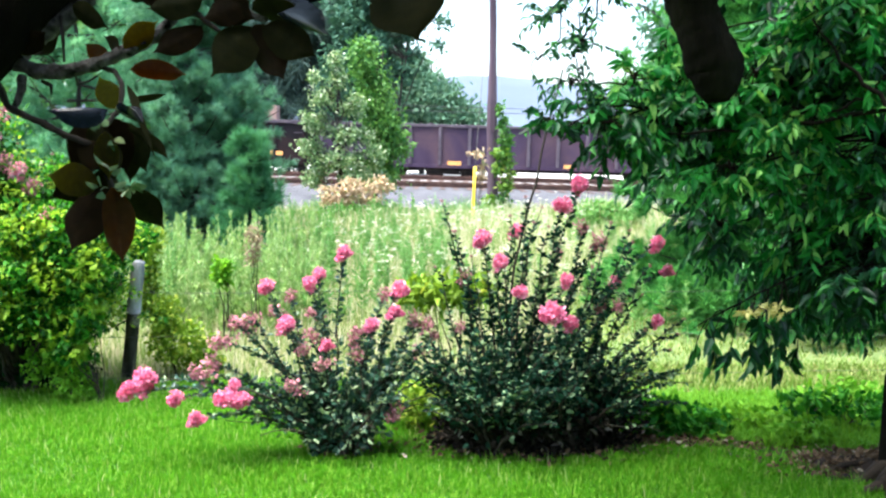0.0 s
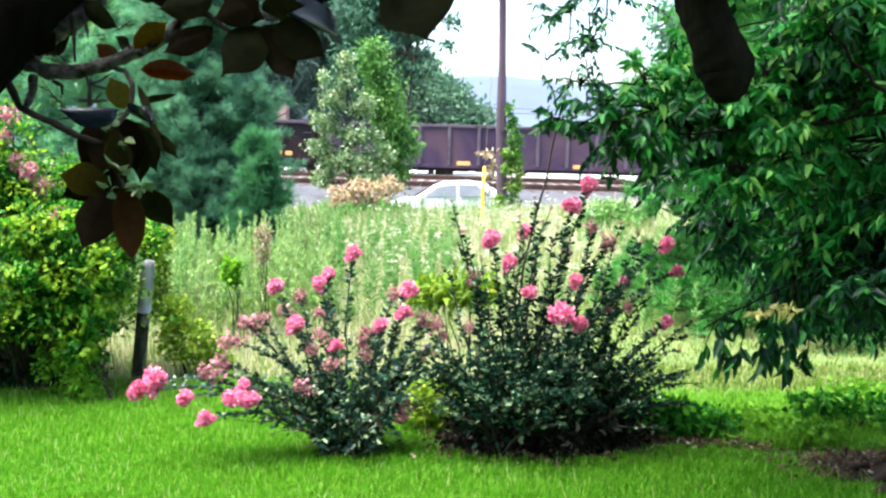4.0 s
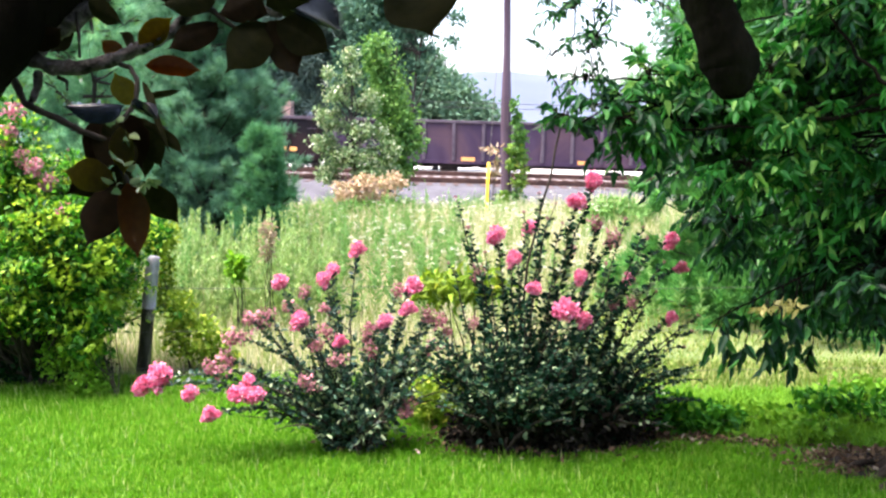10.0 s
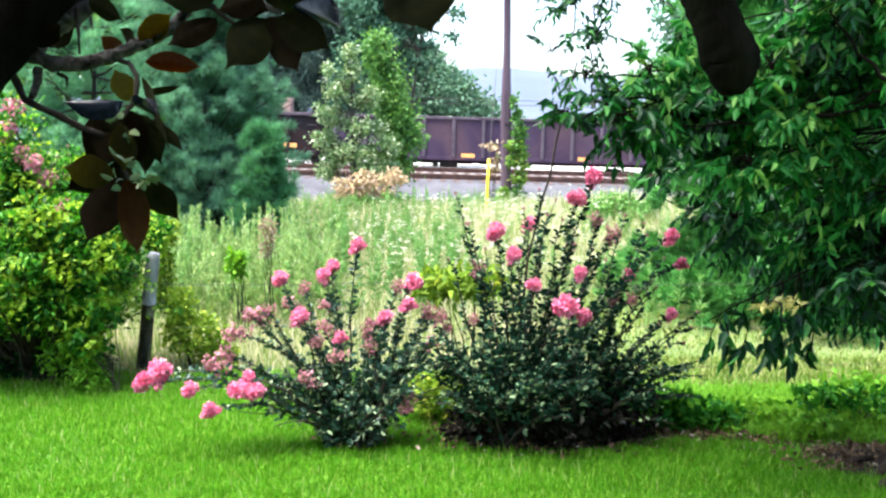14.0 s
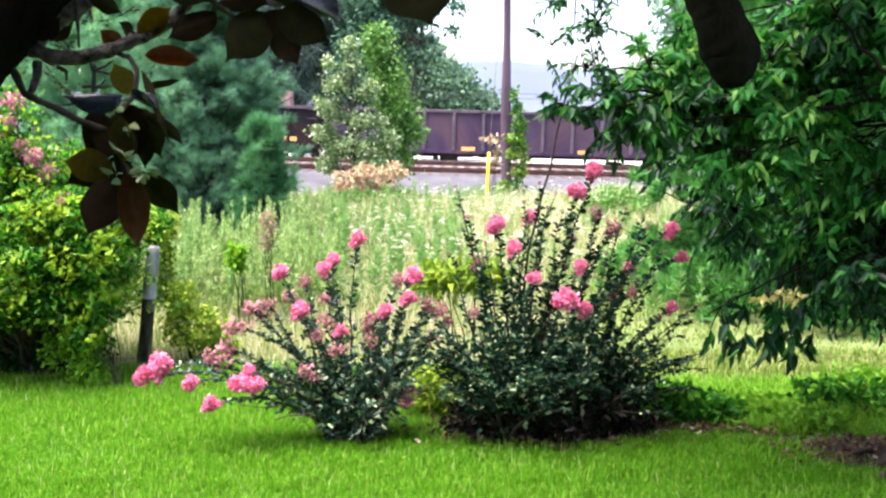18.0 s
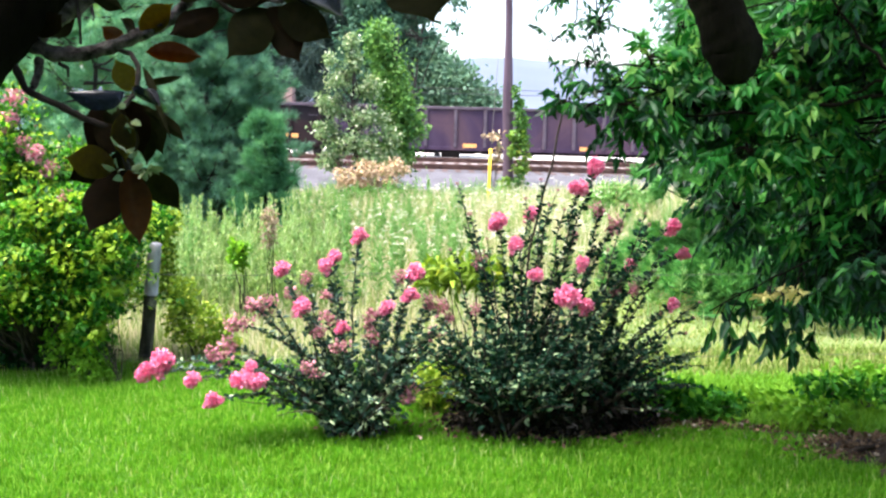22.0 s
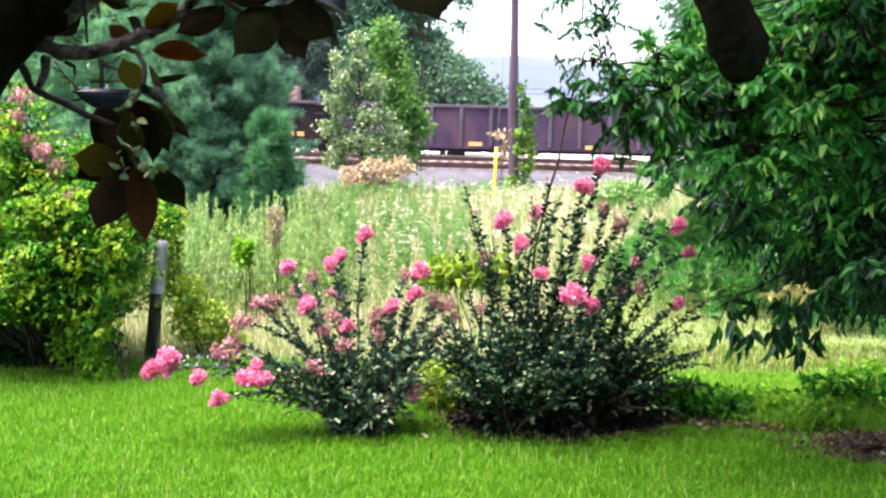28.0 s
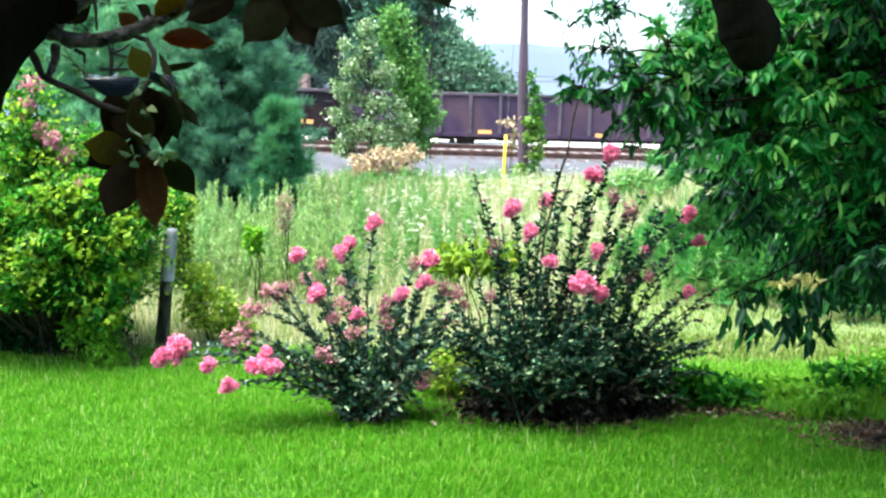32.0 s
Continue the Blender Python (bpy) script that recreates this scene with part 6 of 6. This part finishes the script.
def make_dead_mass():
    """Old stems and dead leaves under the tall shrubs, near black to paint the shade there."""
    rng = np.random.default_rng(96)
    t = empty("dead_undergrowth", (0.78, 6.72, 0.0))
    tagged(t, "dead leaves and old stems, coloured near black as the shrub's shade", "dead leaves")
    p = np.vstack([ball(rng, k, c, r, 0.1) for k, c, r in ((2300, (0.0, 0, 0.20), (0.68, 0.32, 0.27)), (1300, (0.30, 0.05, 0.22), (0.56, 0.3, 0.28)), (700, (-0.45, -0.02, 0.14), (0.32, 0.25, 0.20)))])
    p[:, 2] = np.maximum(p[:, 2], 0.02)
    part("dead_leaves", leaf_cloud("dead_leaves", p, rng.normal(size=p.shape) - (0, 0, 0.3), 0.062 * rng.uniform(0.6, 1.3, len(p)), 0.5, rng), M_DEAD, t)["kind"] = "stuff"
    for k in range(26):
        a = rng.uniform(0, 2 * math.pi)
        foot = np.array([rng.normal() * 0.22, rng.normal() * 0.08, 0.0])
        tip = foot + (math.cos(a) * rng.uniform(0.1, 0.4), math.sin(a) * 0.2, rng.uniform(0.25, 0.5))
        part("old_stem", tube("old_stem", bow(foot, tip, 0.04, 6, 0.01, rng), np.linspace(0.008, 0.004, 6), 5), M_STEM, t)


make_dead_mass()


def make_bed():
    """Low leafy growth at the lawn's edge, strap leaves and dead leaves."""
    rng = np.random.default_rng(93)
    for k, (c, r, m, n, s) in enumerate((
            ((1.70, 7.00, 0.16), (0.30, 0.2, 0.17), M_GREEN, 520, 0.075), ((2.05, 7.05, 0.08), (0.26, 0.25, 0.12), M_GREEN, 380, 0.075),
            ((2.45, 7.20, 0.03), (0.34, 0.25, 0.08), M_BED, 260, 0.06), ((2.75, 6.80, 0.04), (0.26, 0.2, 0.09), M_BED, 220, 0.06),
            ((2.95, 7.15, 0.20), (0.28, 0.22, 0.10), M_GREEN, 150, 0.08), ((3.30, 7.10, 0.20), (0.30, 0.3, 0.12), M_GREEN, 170, 0.08), ((3.32, 7.40, 0.22), (0.36, 0.2, 0.12), M_BED, 170, 0.08),
            ((-0.04, 7.25, 0.20), (0.30, 0.2, 0.20), M_OLIVE, 600, 0.06), ((1.52, 7.20, 0.13), (0.3, 0.3, 0.2), M_NUT, 300, 0.06))):
        clump_plant("low_weed", (c[0], c[1], 0.0), [((c[0], c[1], max(c[2], 0.1)), r)], n, s, m, "low leafy green weeds at the lawn's edge", "weeds", 200 + k)
    x, y = rng.uniform(1.2, 4.2, 30000), rng.uniform(6.3, 8.1, 30000)
    ok = y > np.interp(x, (1.1, 1.7, 2.3, 3.3), (7.0, 6.95, 6.75, 6.5)) + rng.normal(size=len(x)) * 0.04
    x, y = x[ok], y[ok]
    p = np.stack([x, y, np.zeros(len(x))], 1)
    me = blade_cloud("edge_grass", p, rng.uniform(0.04, 0.13, len(x)), 0.009, rng.uniform(0.1, 0.9, len(x)), rng)
    tagged(part("edge_grass", me, M_BED), "longer uncut grass between the weeds", "grass", kind="stuff")
    for k, (c, n, tall) in enumerate((((1.66, 7.1), 24, 0.46), ((1.82, 7.1), 16, 0.42), ((1.98, 7.15), 8, 0.34))):
        q = np.array([c[0], c[1], 0]) + rng.normal(size=(n, 3)) * (0.05, 0.05, 0)
        me = blade_cloud("strap_leaves", q, tall * rng.uniform(0.7, 1.2, n), 0.022, rng.uniform(0.2, 0.8, n), rng)
        tagged(part("strap_leaf_plant", me, M_BED), "tuft of arching strap leaves at the shrub's side", "plant", "strap-leaved plants")
    p = np.vstack([np.stack([rng.normal(a, b, n), rng.normal(c, d, n), rng.uniform(0.0, 0.05, n)], 1) for a, b, c, d, n in
                   ((0.85, 0.5, 6.55, 0.10, 420), (1.75, 0.22, 6.85, 0.06, 500), (2.2, 0.2, 6.72, 0.05, 160), (2.95, 0.30, 6.32, 0.13, 1300), (-0.6, 0.2, 6.6, 0.12, 80), (-3.6, 0.6, 8.55, 0.1, 240), (0.0, 0.2, 6.9, 0.2, 90))])
    me = leaf_cloud("leaf_litter", p, rng.normal(size=p.shape) * (1, 1, 0.5), 0.048 * rng.uniform(0.5, 1.3, len(p)), 0.5, rng)
    tagged(part("leaf_litter", me, M_LITTER), "dry brown fallen leaves under the shrubs", "dead leaves", kind="stuff")


make_bed()


def make_root_mound():
    """Low mound of dark soil with dead leaves and surface roots at the nut tree's foot."""
    rng = np.random.default_rng(97)
    rings, spokes = 8, 36
    v, f = [(0.0, 0.0, 0.09)], []
    for i in range(1, rings + 1):
        for k in range(spokes):
            a, u = 2 * math.pi * k / spokes, i / rings
            w = u * (1 + 0.10 * math.sin(2 * a + 1) + 0.07 * math.sin(5 * a))
            v.append((0.62 * w * math.cos(a), 0.34 * w * math.sin(a), 0.09 * (1 - u ** 2) ** 1.5 + 0.02 * math.sin(6 * a + 4 * u) * u * (1 - u) - 0.006 * (u > 0.99)))
    for i in range(rings - 1):
        for k in range(spokes):
            p, q = 1 + i * spokes + k, 1 + i * spokes + (k + 1) % spokes
            f.append((p, p + spokes, q + spokes, q))
    me = raw_mesh("soil_mound", v, f, True)
    roughen(me, 0.035, 9.0)
    t = part("soil_mound", me, M_MULCH)
    t.location = (3.08, 6.25, 0.0)
    tagged(t, "mound of dark soil and roots at the tree's foot", "soil", kind="structure")
    for a, b in (((-0.50, -0.12, 0.0), (0.1, -0.05, 0.09)), ((-0.35, -0.26, 0.0), (0.15, -0.1, 0.08)), ((-0.2, -0.33, -0.02), (0.2, -0.1, 0.08))):
        part("surface_root", tube("surface_root", bow(a, b, 0.03, 8, 0.012, rng), np.linspace(0.012, 0.03, 8), 8), M_ROOT, t)


    n = 580
    a, u = rng.uniform(0, 2 * math.pi, n), rng.uniform(0, 1, n) ** 0.6
    p = np.stack([0.6 * u * np.cos(a), 0.33 * u * np.sin(a), 0.09 * (1 - u ** 2) ** 1.5 + rng.uniform(0.0, 0.03, n)], 1)
    me = leaf_cloud("fallen_leaves", p, rng.normal(size=p.shape) * (1, 1, 0.6), 0.05 * rng.uniform(0.5, 1.4, n), 0.5, rng)
    part("fallen_leaves", me, M_LITTER, t, "dry brown leaves on the soil")["kind"] = "stuff"


make_root_mound()


# ---- passing car ----
def make_car():
    """White saloon; x is its length, nose at -x."""
    c = empty("car", (0, 31.2, -0.41))
    tagged(c, "white saloon car passing on the road", "car")
    prof = [(-2.25, 0.35), (-2.28, 0.62), (-2.1, 0.78), (-1.15, 0.92), (-0.55, 1.30), (-0.1, 1.44), (0.7, 1.46), (1.25, 1.34), (1.75, 1.02), (2.2, 0.95), (2.28, 0.6), (2.22, 0.33)]
    bm = bmesh.new()
    rings = []
    for s, k in ((-0.86, 0.93), (-0.80, 1.0), (0.80, 1.0), (0.86, 0.93)):
        ring = []
        for x, z in prof:
            inset = 1.0 if z < 0.95 else 1.0 - 0.22 * (z - 0.95) / 0.5
            ring.append(bm.verts.new((x * (0.99 if k < 1 else 1), s * inset, 0.3 + (z - 0.3) * (0.97 if k < 1 else 1.0))))
        rings.append(ring)
    for a, b in zip(rings, rings[1:]):
        for i in range(len(prof)):
            j = (i + 1) % len(prof)
            bm.faces.new((a[i], a[j], b[j], b[i]))
    bm.faces.new(rings[0])
    bm.faces.new(rings[-1][::-1])
    bmesh.ops.recalc_face_normals(bm, faces=bm.faces[:])
    body = part("body", bm, M_CARPAINT, c)
    def pane(name, pts):
        b2 = bmesh.new()
        f = b2.faces.new([b2.verts.new(p) for p in pts])
        r = bmesh.ops.extrude_face_region(b2, geom=[f])
        n = f.normal if f.normal.length else Vector((0, 0, 1))
        b2.normal_update()
        for v in r["geom"]:
            if isinstance(v, bmesh.types.BMVert):
                v.co += f.normal * 0.012
        bmesh.ops.recalc_face_normals(b2, faces=b2.faces[:])
        part(name, b2, M_SKYGLASS, body, "glass with the grey of the sky in its colour")
    for s in (-1, 1):
        q = lambda x, z: (x, s * (0.868 * (1 - 0.22 * max(0, z - 0.95) / 0.5) + 0.002), z)
        pane("side_window", [q(-0.85, 0.98), q(-0.35, 1.30), q(0.22, 1.37), q(0.22, 0.98)])
        pane("side_window", [q(0.30, 0.98), q(0.30, 1.37), q(0.85, 1.34), q(1.35, 1.0)])
        box("door_handle", (0.1, s * 0.87, 0.86), (0.16, 0.03, 0.03), M_RIM, body, 0.008)
        box("mirror", (-0.8, s * 0.93, 1.0), (0.12, 0.18, 0.12), M_CARPAINT, body, 0.03)
        box("headlight", (-2.18, s * 0.62, 0.68), (0.16, 0.34, 0.12), M_RIM, body, 0.03)
        box("tail_light", (2.22, s * 0.64, 0.78), (0.1, 0.3, 0.14), M_AMBER, body, 0.03)
    pane("windscreen", [(-1.17, -0.72, 0.94), (-1.17, 0.72, 0.94), (-0.54, 0.62, 1.315), (-0.54, -0.62, 1.315)])
    pane("rear_window", [(1.27, -0.62, 1.35), (1.27, 0.62, 1.35), (1.76, 0.70, 1.035), (1.76, -0.70, 1.035)])
    wheels = []
    for x in (-1.38, 1.36):
        for s in (-1, 1):
            w = cylinder("wheel", (0, 0, 0), 0.32, 0.2, M_TYRE, c, bevel=0.03, sides=24)
            w.location = (x, s * 0.80, 0.32)
            cylinder("rim", (0, s * 0.10, 0), 0.21, 0.03, M_RIM, w, sides=16, bevel=0.008)
            for k in range(5):
                box("spoke", (0, s * 0.118, 0), (0.05, 0.012, 0.36), M_TYRE, w, 0, "", pose(0, 0, 0, 0, 36 * k, 0))
            wheels.append(w)
    return c, wheels


the_car, car_wheels = make_car()
CAR_SPEED = 12.5


def car_x(t):
    return 6.6 - CAR_SPEED * (t - 3.5)


def train_x(x0, t):
    return x0 - TRAIN_SPEED * t


def motions():
    times = [0, 1 / 30, 2 / 30, 0.1] + [0.5 * k for k in range(1, 12)] + list(range(6, 33))
    for c in passing:
        x0 = c.location.x
        walk(c, [(t, pose(train_x(x0, t), REAR_Y, REAR_RAIL - GRADE * max(-120, min(120, train_x(x0, t))), 0, math.degrees(SLOPE), 0)) for t in times])
    walk(the_car, [(t, pose(car_x(t), 31.2, -0.41)) for t in range(0, 33)])
    for w in car_wheels:
        x, y, z = w.location
        walk(w, [(k / 30, pose(x, y, z, 0, -math.degrees(CAR_SPEED * k / 30 / 0.32) % 360, 0)) for k in range(0, 961)])


motions()
